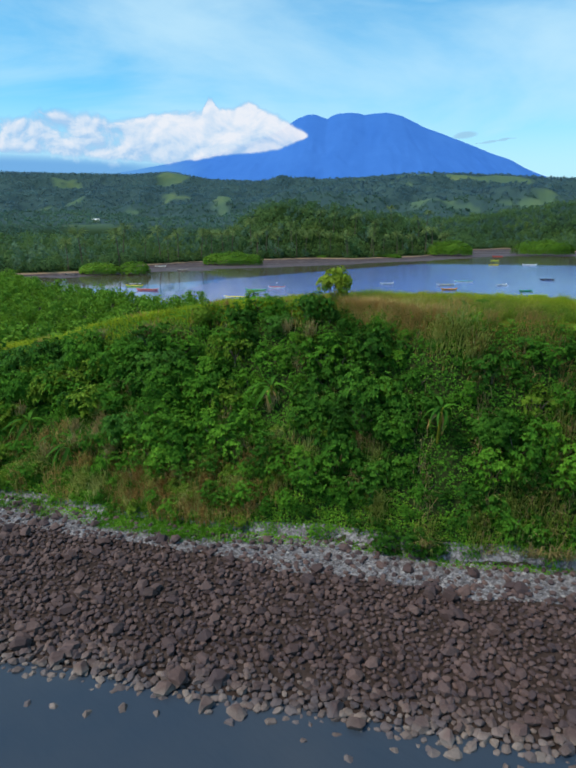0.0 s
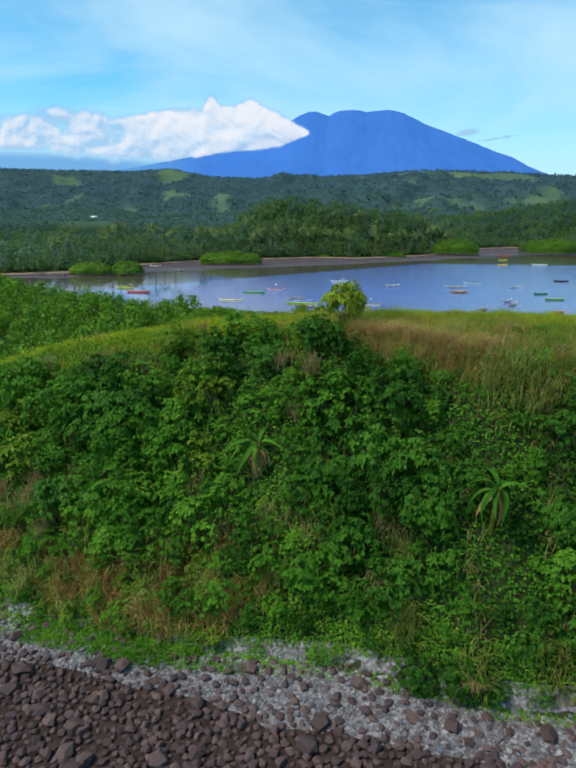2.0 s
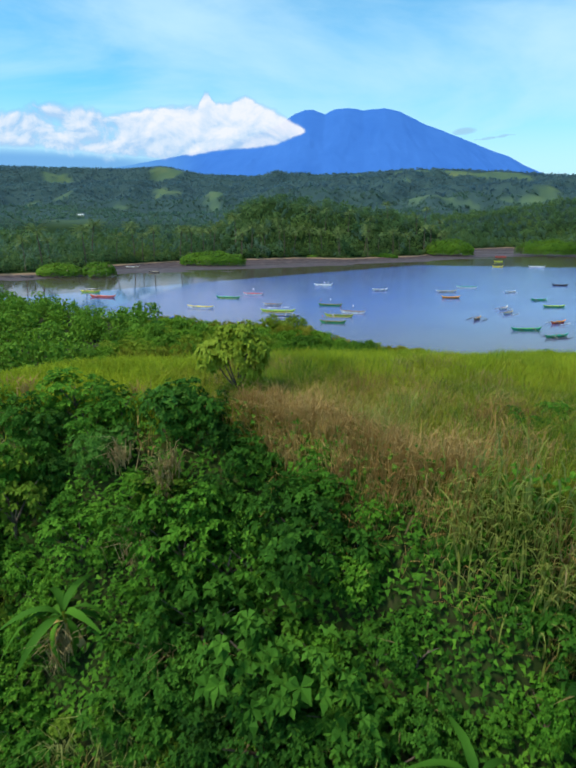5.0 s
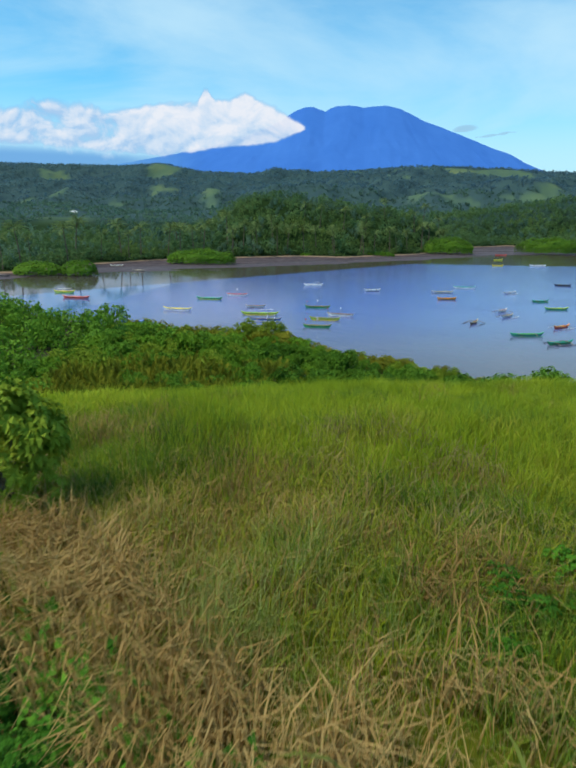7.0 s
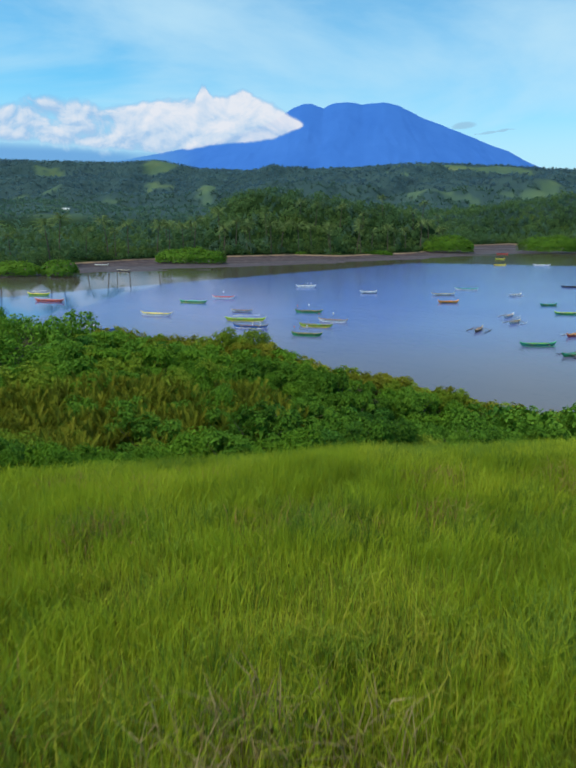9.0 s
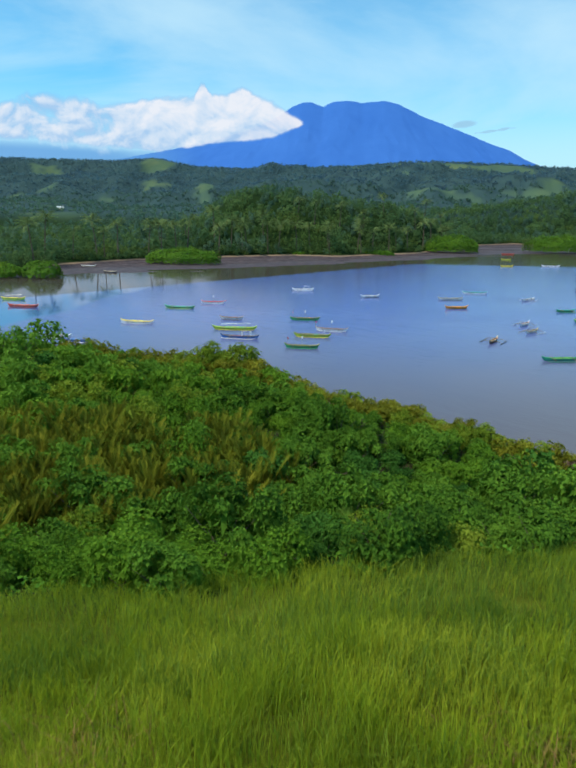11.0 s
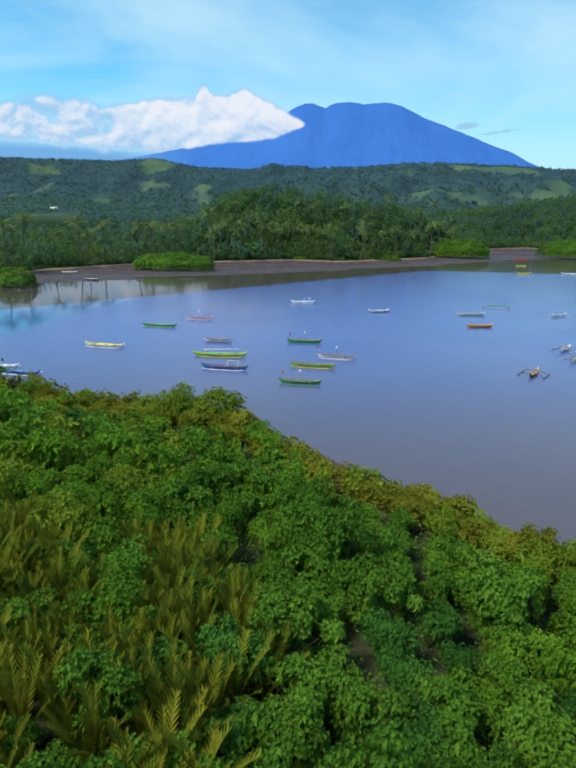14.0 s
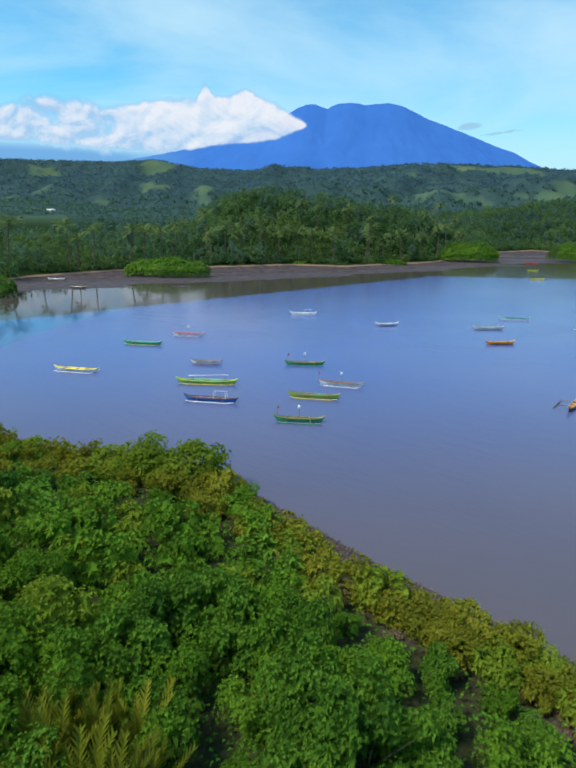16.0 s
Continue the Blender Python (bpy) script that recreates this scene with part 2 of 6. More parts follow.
def water_material():
    """Murky lagoon: a silty body, painted sky-blue far off, under a rippled surface, with calm slicks along the far
    shore.
    """
    m, n, l, b = material("water")
    p = world_pos(n)
    sep = n.new("ShaderNodeSeparateXYZ")
    l.new(p, sep.inputs[0])
    cloudy = noise_tex(n, l, 0.03, 4, p)
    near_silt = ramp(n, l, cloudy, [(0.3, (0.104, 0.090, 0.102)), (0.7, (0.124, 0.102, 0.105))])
    # reflected sky is painted into the far water as a blue body colour
    sky_blue = ramp(n, l, cloudy, [(0.3, (0.068, 0.104, 0.305)), (0.7, (0.090, 0.116, 0.290))])
    silt_and_sky = mix_rgb(n, l, smooth_range(n, l, sep.outputs["Y"], 116.0, 195.0), near_silt, sky_blue)
    open_sea = ramp(n, l, noise_tex(n, l, 0.08, 4, p), [(0.3, (0.024, 0.038, 0.060)), (0.7, (0.044, 0.052, 0.066))])
    over_mud = math_node(n, l, "SUBTRACT", sep.outputs["Y"], math_node(n, l, "MULTIPLY", sep.outputs["X"], 1.15))
    over_mud = math_node(n, l, "MAXIMUM", smooth_range(n, l, over_mud, 281.0, 287.0), smooth_range(n, l, sep.outputs["Y"], 330.0, 340.0))
    b.inputs["IOR"].default_value = 1.33
    l.new(math_node(n, l, "SUBTRACT", 0.36, math_node(n, l, "MULTIPLY", over_mud, 0.24)), b.inputs["Specular IOR Level"])
    mp = n.new("ShaderNodeMapping")
    mp.vector_type = "TEXTURE"
    mp.inputs["Rotation"].default_value = (0, 0, radians(-38))
    mp.inputs["Scale"].default_value = (1.9, 0.75, 1.0)
    l.new(p, mp.inputs["Vector"])
    ripple = noise_tex(n, l, 1.5, 4, mp.outputs["Vector"])
    swell = noise_tex(n, l, 0.35, 3, mp.outputs["Vector"])
    h = math_node(n, l, "ADD", math_node(n, l, "MULTIPLY", ripple, 0.5), swell)
    # calm water lies along the muddy far shore, in from a wavering edge
    edge = math_node(n, l, "SUBTRACT", math_node(n, l, "MULTIPLY", sep.outputs["Y"], 0.15), sep.outputs["X"])
    edge = math_node(n, l, "ADD", edge, math_node(n, l, "MULTIPLY", noise_tex(n, l, 0.06, 4, p), 9.0))
    calm = math_node(n, l, "MAXIMUM", smooth_range(n, l, edge, 79.5, 83.0), math_node(n, l, "MULTIPLY", over_mud, 0.7))
    clear = mix_rgb(n, l, smooth_range(n, l, edge, 79.5, 83.0), silt_and_sky, (0.03, 0.105, 0.25))       # the slick's cyan sky reflection is put into its colour
    silt_and_sky = mix_rgb(n, l, over_mud, clear, (0.062, 0.050, 0.042))
    l.new(mix_rgb(n, l, smooth_range(n, l, sep.outputs["Y"], 55.0, 75.0), open_sea, silt_and_sky), b.inputs["Base Color"])
    bm_ = n.new("ShaderNodeBump")
    bm_.inputs["Distance"].default_value = 0.12
    l.new(h, bm_.inputs["Height"])
    gusts = math_node(n, l, "ADD", 0.22, math_node(n, l, "MULTIPLY", smooth_range(n, l, noise_tex(n, l, 0.045, 3, p), 0.35, 0.65), 0.3))
    l.new(math_node(n, l, "MULTIPLY", gusts, math_node(n, l, "SUBTRACT", 1.0, math_node(n, l, "MULTIPLY", calm, 0.90))), bm_.inputs["Strength"])
    l.new(bm_.outputs["Normal"], b.inputs["Normal"])
    l.new(math_node(n, l, "SUBTRACT", 0.16, math_node(n, l, "MULTIPLY", calm, 0.09)), b.inputs["Roughness"])
    return m


def stone_material(name, dark, mid, light, scoured=1.0):
    m, n, l, b = material(name)
    geo = n.new("ShaderNodeNewGeometry")
    info = n.new("ShaderNodeObjectInfo")
    r = math_node(n, l, "ADD", math_node(n, l, "MULTIPLY", geo.outputs["Random Per Island"], 0.75), math_node(n, l, "MULTIPLY", info.outputs["Random"], 0.2))
    grain = noise_tex(n, l, 9.0, 6, geo.outputs["Position"], 0.65)
    drift = smooth_range(n, l, noise_tex(n, l, 0.16, 3, geo.outputs["Position"]), 0.3, 0.7)
    v = math_node(n, l, "ADD", math_node(n, l, "MULTIPLY", r, 0.75), math_node(n, l, "MULTIPLY", grain, 0.28))
    v = math_node(n, l, "ADD", v, math_node(n, l, "MULTIPLY", math_node(n, l, "SUBTRACT", drift, 0.5), 0.25))
    violet, tan = tuple(a * f for a, f in zip(mid, (0.88, 1.0, 1.2))), tuple(a * f for a, f in zip(light, (0.92, 0.9, 0.85)))
    col = ramp(n, l, v, [(0.12, dark), (0.3, mid), (0.45, violet), (0.6, tan), (0.72, mid), (0.97, light)])
    sep = n.new("ShaderNodeSeparateXYZ")
    l.new(geo.outputs["Position"], sep.inputs[0])
    # weed and rust stain the stones above the tide; those in the wash are scoured pale
    wash = math_node(n, l, "SUBTRACT", 1.0, smooth_range(n, l, sep.outputs["Z"], 0.1, 0.5))
    pale = mix_rgb(n, l, 1.0, col, (1.9, 2.5, 2.45), "MULTIPLY")
    col = mix_rgb(n, l, math_node(n, l, "MULTIPLY", wash, scoured), col, pale)
    l.new(col, b.inputs["Base Color"])
    b.inputs["Roughness"].default_value = 0.85
    bump(n, l, b, grain, 0.6, 0.03)
    return m


def gravel_material():
    m, n, l, b = material("gravel")
    p = world_pos(n)
    vor = n.new("ShaderNodeTexVoronoi")
    vor.inputs["Scale"].default_value = 7.0
    l.new(p, vor.inputs["Vector"])
    sepc = n.new("ShaderNodeSeparateColor")
    l.new(vor.outputs["Color"], sepc.inputs[0])
    v = math_node(n, l, "ADD", math_node(n, l, "MULTIPLY", sepc.outputs[0], 0.6), math_node(n, l, "MULTIPLY", noise_tex(n, l, 0.8, 5, p), 0.5))
    l.new(ramp(n, l, v, [(0.25, (0.058, 0.050, 0.051)), (0.6, (0.134, 0.121, 0.127)), (0.95, (0.275, 0.258, 0.264))]), b.inputs["Base Color"])
    b.inputs["Roughness"].default_value = 0.9
    bump(n, l, b, vor.outputs["Distance"], 0.8, 0.08)
    return m


def paint(name, rgb, rough=0.45):
    """Weathered boat paint or plain goods: a colour with scuffs and dirt."""
    m, n, l, b = material(name)
    f = noise_tex(n, l, 3.5, 6)
    dirt = tuple(0.55 * c + 0.03 for c in rgb)
    l.new(ramp(n, l, f, [(0.3, dirt), (0.55, rgb), (0.9, tuple(min(1, 1.08 * c + 0.01) for c in rgb))]), b.inputs["Base Color"])
    b.inputs["Roughness"].default_value = rough
    return m


GROUND, WATER, GRAVEL = ground_material(), water_material(), gravel_material()
STONE = stone_material("revetment_stone", (0.021, 0.0105, 0.0092), (0.053, 0.0275, 0.0245), (0.112, 0.066, 0.059))
PEBBLE = stone_material("pale_pebble", (0.060, 0.050, 0.050), (0.120, 0.106, 0.110), (0.31, 0.29, 0.295), 0.0)
SHORE_STONE = stone_material("shore_stone", (0.036, 0.023, 0.020), (0.095, 0.064, 0.056), (0.175, 0.128, 0.112), 0.0)
PAINT = {k: paint("paint_" + k, c) for k, c in dict(
    white=(0.92, 0.92, 0.90), gold=(0.92, 0.72, 0.05), purple=(0.30, 0.10, 0.22), olive=(0.20, 0.20, 0.05), green=(0.03, 0.36, 0.12), lime=(0.42, 0.62, 0.04), yellow=(0.68, 0.50, 0.03), orange=(0.95, 0.34, 0.02),
    red=(0.72, 0.07, 0.045), blue=(0.03, 0.18, 0.58), pink=(0.62, 0.28, 0.26), brown=(0.22, 0.11, 0.05), navy=(0.012, 0.03, 0.07),
    teal=(0.03, 0.36, 0.26), wood=(0.20, 0.14, 0.085), dark=(0.03, 0.035, 0.035), cream=(0.55, 0.48, 0.34)).items()}

# ---- mesh helpers ----


def mesh_np(name, verts, faces, mat, smooth=False):
    """A mesh from arrays: verts (n, 3) and faces (m, k), all with k corners."""
    verts, faces = np.asarray(verts, np.float32), np.asarray(faces, np.int32)
    me = bpy.data.meshes.new(name)
    k = faces.shape[1]
    me.vertices.add(len(verts))
    me.vertices.foreach_set("co", verts.ravel())
    me.loops.add(faces.size)
    me.loops.foreach_set("vertex_index", faces.ravel())
    me.polygons.add(len(faces))
    me.polygons.foreach_set("loop_start", np.arange(0, faces.size, k, dtype=np.int32))
    me.polygons.foreach_set("loop_total", np.full(len(faces), k, np.int32))
    me.update(calc_edges=True)
    me.validate()
    me.materials.append(mat)
    me.polygons.foreach_set("use_smooth", np.full(len(faces), smooth))
    return me


def part(name, bm, mat, parent, label=""):
    """One mesh object under a thing or a part, from a bmesh or a ready mesh."""
    if isinstance(bm, bmesh.types.BMesh):
        me = bpy.data.meshes.new(name)
        bm.to_mesh(me)
        bm.free()
        me.materials.append(mat)
    else:
        me = bm
    ob = new(name, me)
    ob.parent = parent
    return tagged(ob, label)


def joined(pieces):
    """Several (verts, faces) as one."""
    vs, fs, at = [], [], 0
    for v, f in pieces:
        vs.append(v)
        fs.append(f + at)
        at += len(v)
    return np.concatenate(vs), np.concatenate(fs)


def placed(piece, spots):
    """One (verts, faces) set down at many spots: rows of x, y, z, turn, size, height."""
    v, f = piece
    spots = np.asarray(spots, float)
    c, s = np.cos(spots[:, 3])[:, None], np.sin(spots[:, 3])[:, None]
    x, y, z = v[:, 0][None], v[:, 1][None], v[:, 2][None]
    size, high = spots[:, 4][:, None], spots[:, 5][:, None]
    out = np.stack([(c * x - s * y) * size + spots[:, 0][:, None], (s * x + c * y) * size + spots[:, 1][:, None], z * size * high + spots[:, 2][:, None]], -1)
    faces = f[None] + (np.arange(len(spots)) * len(v))[:, None, None]
    return out.reshape(-1, 3), faces.reshape(-1, f.shape[1])


def unit(a):
    return a / np.maximum(np.linalg.norm(a, axis=-1, keepdims=True), 1e-6)


def leaves(pos, out, length, width, droop=0.25, r=rng, tri=False):
    """Folded leaf quads (or, for small far leaves, single triangles) at pos, facing out."""
    n = len(pos)
    nor = unit(out + r.normal(0, 0.34, (n, 3)))
    ax = r.normal(0, 1, (n, 3)) - np.array([0, 0, droop])
    ax = unit(ax - (ax * nor).sum(-1, keepdims=True) * nor)
    side = np.cross(nor, ax)
    ln = (length * r.uniform(0.65, 1.25, n))[:, None]
    wd = (width * r.uniform(0.7, 1.2, n))[:, None]
    if tri:
        v = np.stack([pos - ax * ln * 0.45 + side * wd * 0.5, pos - ax * ln * 0.3 - side * wd * 0.5, pos + ax * ln * 0.6 - nor * ln * 0.1], 1)
        return v.reshape(-1, 3), np.arange(3 * n).reshape(n, 3)
    fold = nor * wd * 0.18
    v = np.stack([pos - ax * ln * 0.5, pos + side * wd * 0.5 - ax * ln * 0.08 + fold, pos + ax * ln * 0.5 - nor * ln * 0.1, pos - side * wd * 0.5 - ax * ln * 0.08 + fold], 1)
    return v.reshape(-1, 3), np.arange(4 * n).reshape(n, 4)


def crown(n, rx, rz, lumps, leaf, r=rng, flat=0.28, tri=False):
    """A leafy crown of several lumps, base at z = 0: uneven outline, gaps between the lumps."""
    k = unit(r.normal(0, 1, (lumps, 3)) + np.array([0, 0, 0.25]))
    k = k * r.uniform(0.45, 0.85, (lumps, 1)) * np.array([rx, rx, rz * 0.5]) + np.array([0, 0, rz * 0.5])
    rad = r.uniform(0.26, 0.50, lumps) * rx
    share = rad ** 2 / (rad ** 2).sum()
    pick = r.choice(lumps, n, p=share)
    d = unit(r.normal(0, 1, (n, 3)) + np.array([0, 0, 0.3]))
    shell = r.uniform(0.72, 1.06, (n, 1))
    pos = k[pick] + d * rad[pick][:, None] * shell * np.array([1, 1, min(1.0, rz / rx * 0.8)])
    fill = r.random(n) < 0.12
    pos[fill] = np.array([0, 0, rz * 0.45]) + unit(r.normal(0, 1, (fill.sum(), 3))) * np.array([rx, rx, rz * 0.5]) * r.uniform(0.3, 0.75, (fill.sum(), 1))
    pos[:, 2] = np.maximum(pos[:, 2], 0.05)
    return leaves(pos, d * 0.8 + np.array([0, 0, flat]), leaf, leaf * (0.68 if tri else 0.62), r=r, tri=tri)


def sprays(pos, out, size, each=6, r=rng, lift=0.35, droop=0.35, slim=False):
    """Leaf sprays: round each spot, broad or slim leaves joined at one stalk, spread open towards out and drooping."""
    n = len(pos)
    nor = unit(out + r.normal(0, 0.25, (n, 3)))
    u = unit(np.cross(nor, r.normal(0, 1, (n, 3))))
    w = np.cross(nor, u)
    size = (size * r.uniform(0.7, 1.25, n))[:, None]
    rows = [pos - nor * size * 0.25]
    turn = r.uniform(0, 6.28, n)
    for k in range(each):
        a = (turn + 6.283 * k / each + r.normal(0, 0.25, n))[:, None]
        d = np.cos(a) * u + np.sin(a) * w
        side = np.cross(nor, d)
        ln = size * r.uniform(0.75, 1.2, (n, 1))
        rise = lift * r.uniform(0.2, 1.5, (n, 1))
        mid = pos + d * ln * 0.55 + nor * ln * rise * 0.7
        tip = pos + d * ln + nor * ln * rise * 0.5 - np.array([0, 0, droop]) * ln
        wide = ln * r.uniform(0.24, 0.36, (n, 1)) * (1.35 if slim else 1.0)
        rows += [mid + side * wide - nor * wide * 0.25, tip] + ([] if slim else [mid - side * wide - nor * wide * 0.25])
    v = np.stack(rows, 1)
    step = 2 if slim else 3
    corners = np.array([[0] + [1 + step * k + j for j in range(step)] for k in range(each)])
    f = (np.arange(n) * (step * each + 1))[:, None, None] + corners[None]
    return v.reshape(-1, 3), f.reshape(-1, step + 1)


def spray_crown(n, rx, rz, lumps, size, each=6, r=rng, slim=False):
    """A crown of leaf sprays on several lumps, base at z = 0, with dark gaps between them."""
    k = unit(r.normal(0, 1, (lumps, 3)) + np.array([0, 0, 0.35]))
    k = k * r.uniform(0.5, 0.85, (lumps, 1)) * np.array([rx, rx, rz * 0.5]) + np.array([0, 0, rz * 0.5])
    rad = r.uniform(0.24, 0.48, lumps) * rx * min(1.25, (14 / lumps) ** 0.4)
    pick = r.choice(lumps, n, p=rad ** 2 / (rad ** 2).sum())
    d = unit(r.normal(0, 1, (n, 3)) + np.array([0, 0, 0.45]))
    pos = k[pick] + d * rad[pick][:, None] * r.uniform(0.8, 1.05, (n, 1)) * np.array([1, 1, min(1.0, rz / rx * 0.8)])
    if slim:        # large leaves inside close the crown
        core = r.random(n) < 0.14
        pos[core] = k[pick][core] + d[core] * rad[pick][core][:, None] * 0.7
        size = np.where(core, 2.4 * size, size)
    pos[:, 2] = np.maximum(pos[:, 2], 0.08)
    mid = np.array([0, 0, rz * 0.4])
    return sprays(pos, d * 0.7 + unit(pos - mid) * 0.4 + np.array([0, 0, 0.45]), size, each, r, 0.35, 0.45 if slim else 0.35, slim)


def tube(points, radii, sides=6):
    """A tapered tube through points, as (verts, faces) of quads."""
    pts, vs = np.asarray(points, float), []
    for i, p in enumerate(pts):
        a = unit(pts[min(i + 1, len(pts) - 1)] - pts[max(i - 1, 0)])
        u = unit(np.cross(a, [0.31, 0.92, 0.2]))
        w = np.cross(a, u)
        t = np.arange(sides) / sides * 2 * np.pi
        vs.append(p + radii[i] * (np.cos(t)[:, None] * u + np.sin(t)[:, None] * w))
    fs = [(i * sides + j, i * sides + (j + 1) % sides, (i + 1) * sides + (j + 1) % sides, (i + 1) * sides + j) for i in range(len(pts) - 1) for j in range(sides)]
    return np.concatenate(vs), np.array(fs)


def stems(h, n, spread, r=rng, thick=0.05):
    """A short trunk that forks into n limbs."""
    out = [tube([(0, 0, -0.5), (0.03, 0, 0.12 * h), (0.05, 0.02, 0.25 * h)], [thick * 1.3, thick, thick * 0.9])]
    for k in range(n):
        a = 2 * math.pi * (k + r.uniform(0, 0.6)) / n
        e = np.array([math.cos(a) * spread, math.sin(a) * spread, h * r.uniform(0.6, 0.85)])
        out.append(tube([(0.05, 0.02, 0.22 * h), e * [0.45, 0.45, 0.65], e], [thick * 0.75, thick * 0.5, thick * 0.2], 5))
    return joined(out)


def scatter(n, x0, x1, y0, y1, gap, keep, r=rng):
    """Up to n spots in a rectangle at least gap apart, where keep(x, y) holds."""
    cells, out, tries = {}, [], 0
    while len(out) < n and tries < n * 30:
        tries += 1
        x, y = r.uniform(x0, x1), r.uniform(y0, y1)
        if not keep(x, y):
            continue
        cx, cy = int(x // gap), int(y // gap)
        if any((x - a) ** 2 + (y - b) ** 2 < gap * gap for i in (-1, 0, 1) for j in (-1, 0, 1) for a, b in cells.get((cx + i, cy + j), ())):
            continue
        cells.setdefault((cx, cy), []).append((x, y))
        out.append((x, y))
    return out


# ---- the lie of the land ----
NEAR_X = [-130, -90, -53, -40, -28, -20, -12, -3, 3, 7, 12, 20, 26, 33, 60, 120, 400]
NEAR_Y = [235, 188, 163, 157, 154, 149, 147, 145, 140.5, 136.8, 131.6, 124.6, 119.8, 115.0, 102, 85, 60]
MUD_X = [-130, -97, -72, -41, -26, -9, 11, 38, 98, 200]
MUD_Y = [236, 209, 214, 238, 247, 270, 300, 327, 341, 362]
FAR_X = [-130, -104, -95, -75, -42, -11, 11, 29, 53, 72, 103, 138, 165, 200, 320]
FAR_Y = [238, 256, 296, 325, 350, 370, 366, 382, 402, 440, 498, 530, 492, 474, 460]
RIDGE_X = [-90, -60, -40, -26, -17, -8, 0, 12, 30, 60, 120]
RIDGE_Z = [2.5, 5.5, 8.5, 10.8, 13.2, 15.0, 15.6, 15.9, 15.4, 13.5, 10]
CREST_X = [-1400, -766, -594, -492, -402, -314, -204, -52, 76, 150, 275, 378, 461, 800, 1400]
CREST_Z = [120, 128, 124, 123, 129, 112, 108, 110, 118, 124, 124, 120, 115, 106, 95]


def sstep(v, a, b):
    t = np.clip((v - a) / (b - a), 0, 1)
    return t * t * (3 - 2 * t)


def wave_noise(x, y, scale, seed=0):
    """Cheap smooth noise in about -1 to 1, for arrays."""
    g = np.random.default_rng(seed)
    out = 0 * x
    for k in range(5):
        a, ph, f = g.uniform(0, 6.28), g.uniform(0, 6.28), scale * 1.75 ** k
        b, ph2 = g.uniform(0, 6.28), g.uniform(0, 6.28)
        out = out + np.sin((x * math.cos(a) + y * math.sin(a)) * f + ph + 1.7 * np.sin((x * math.cos(b) + y * math.sin(b)) * f * 0.6 + ph2)) / 1.5 ** k
    return out / 2.4


def foot_y(x):
    """Where the thicket begins above the beach."""
    return np.interp(x, [-60, -23, -14, -4.6, 3, 10, 18, 60], [47, 39.5, 37, 35.2, 35, 32.8, 32.4, 30])


def brow_y(x):
    """The upper edge of the bank."""
    return np.interp(x, [-60, -25, -8, -3.6, 4, 8, 11, 20, 60], [64, 57, 49.5, 47.5, 45.2, 41.8, 40.2, 39, 37])


def grass_edge(x):
    """Where the grass of the hill gives way to the marsh scrub."""
    return np.interp(x, [-30, 5, 10, 15, 20, 30, 60], [78.5, 79, 81, 83, 84.2, 86, 88]) + 0.9 * np.sin(x * 0.83 + 1) + 0.6 * np.sin(x * 1.9)


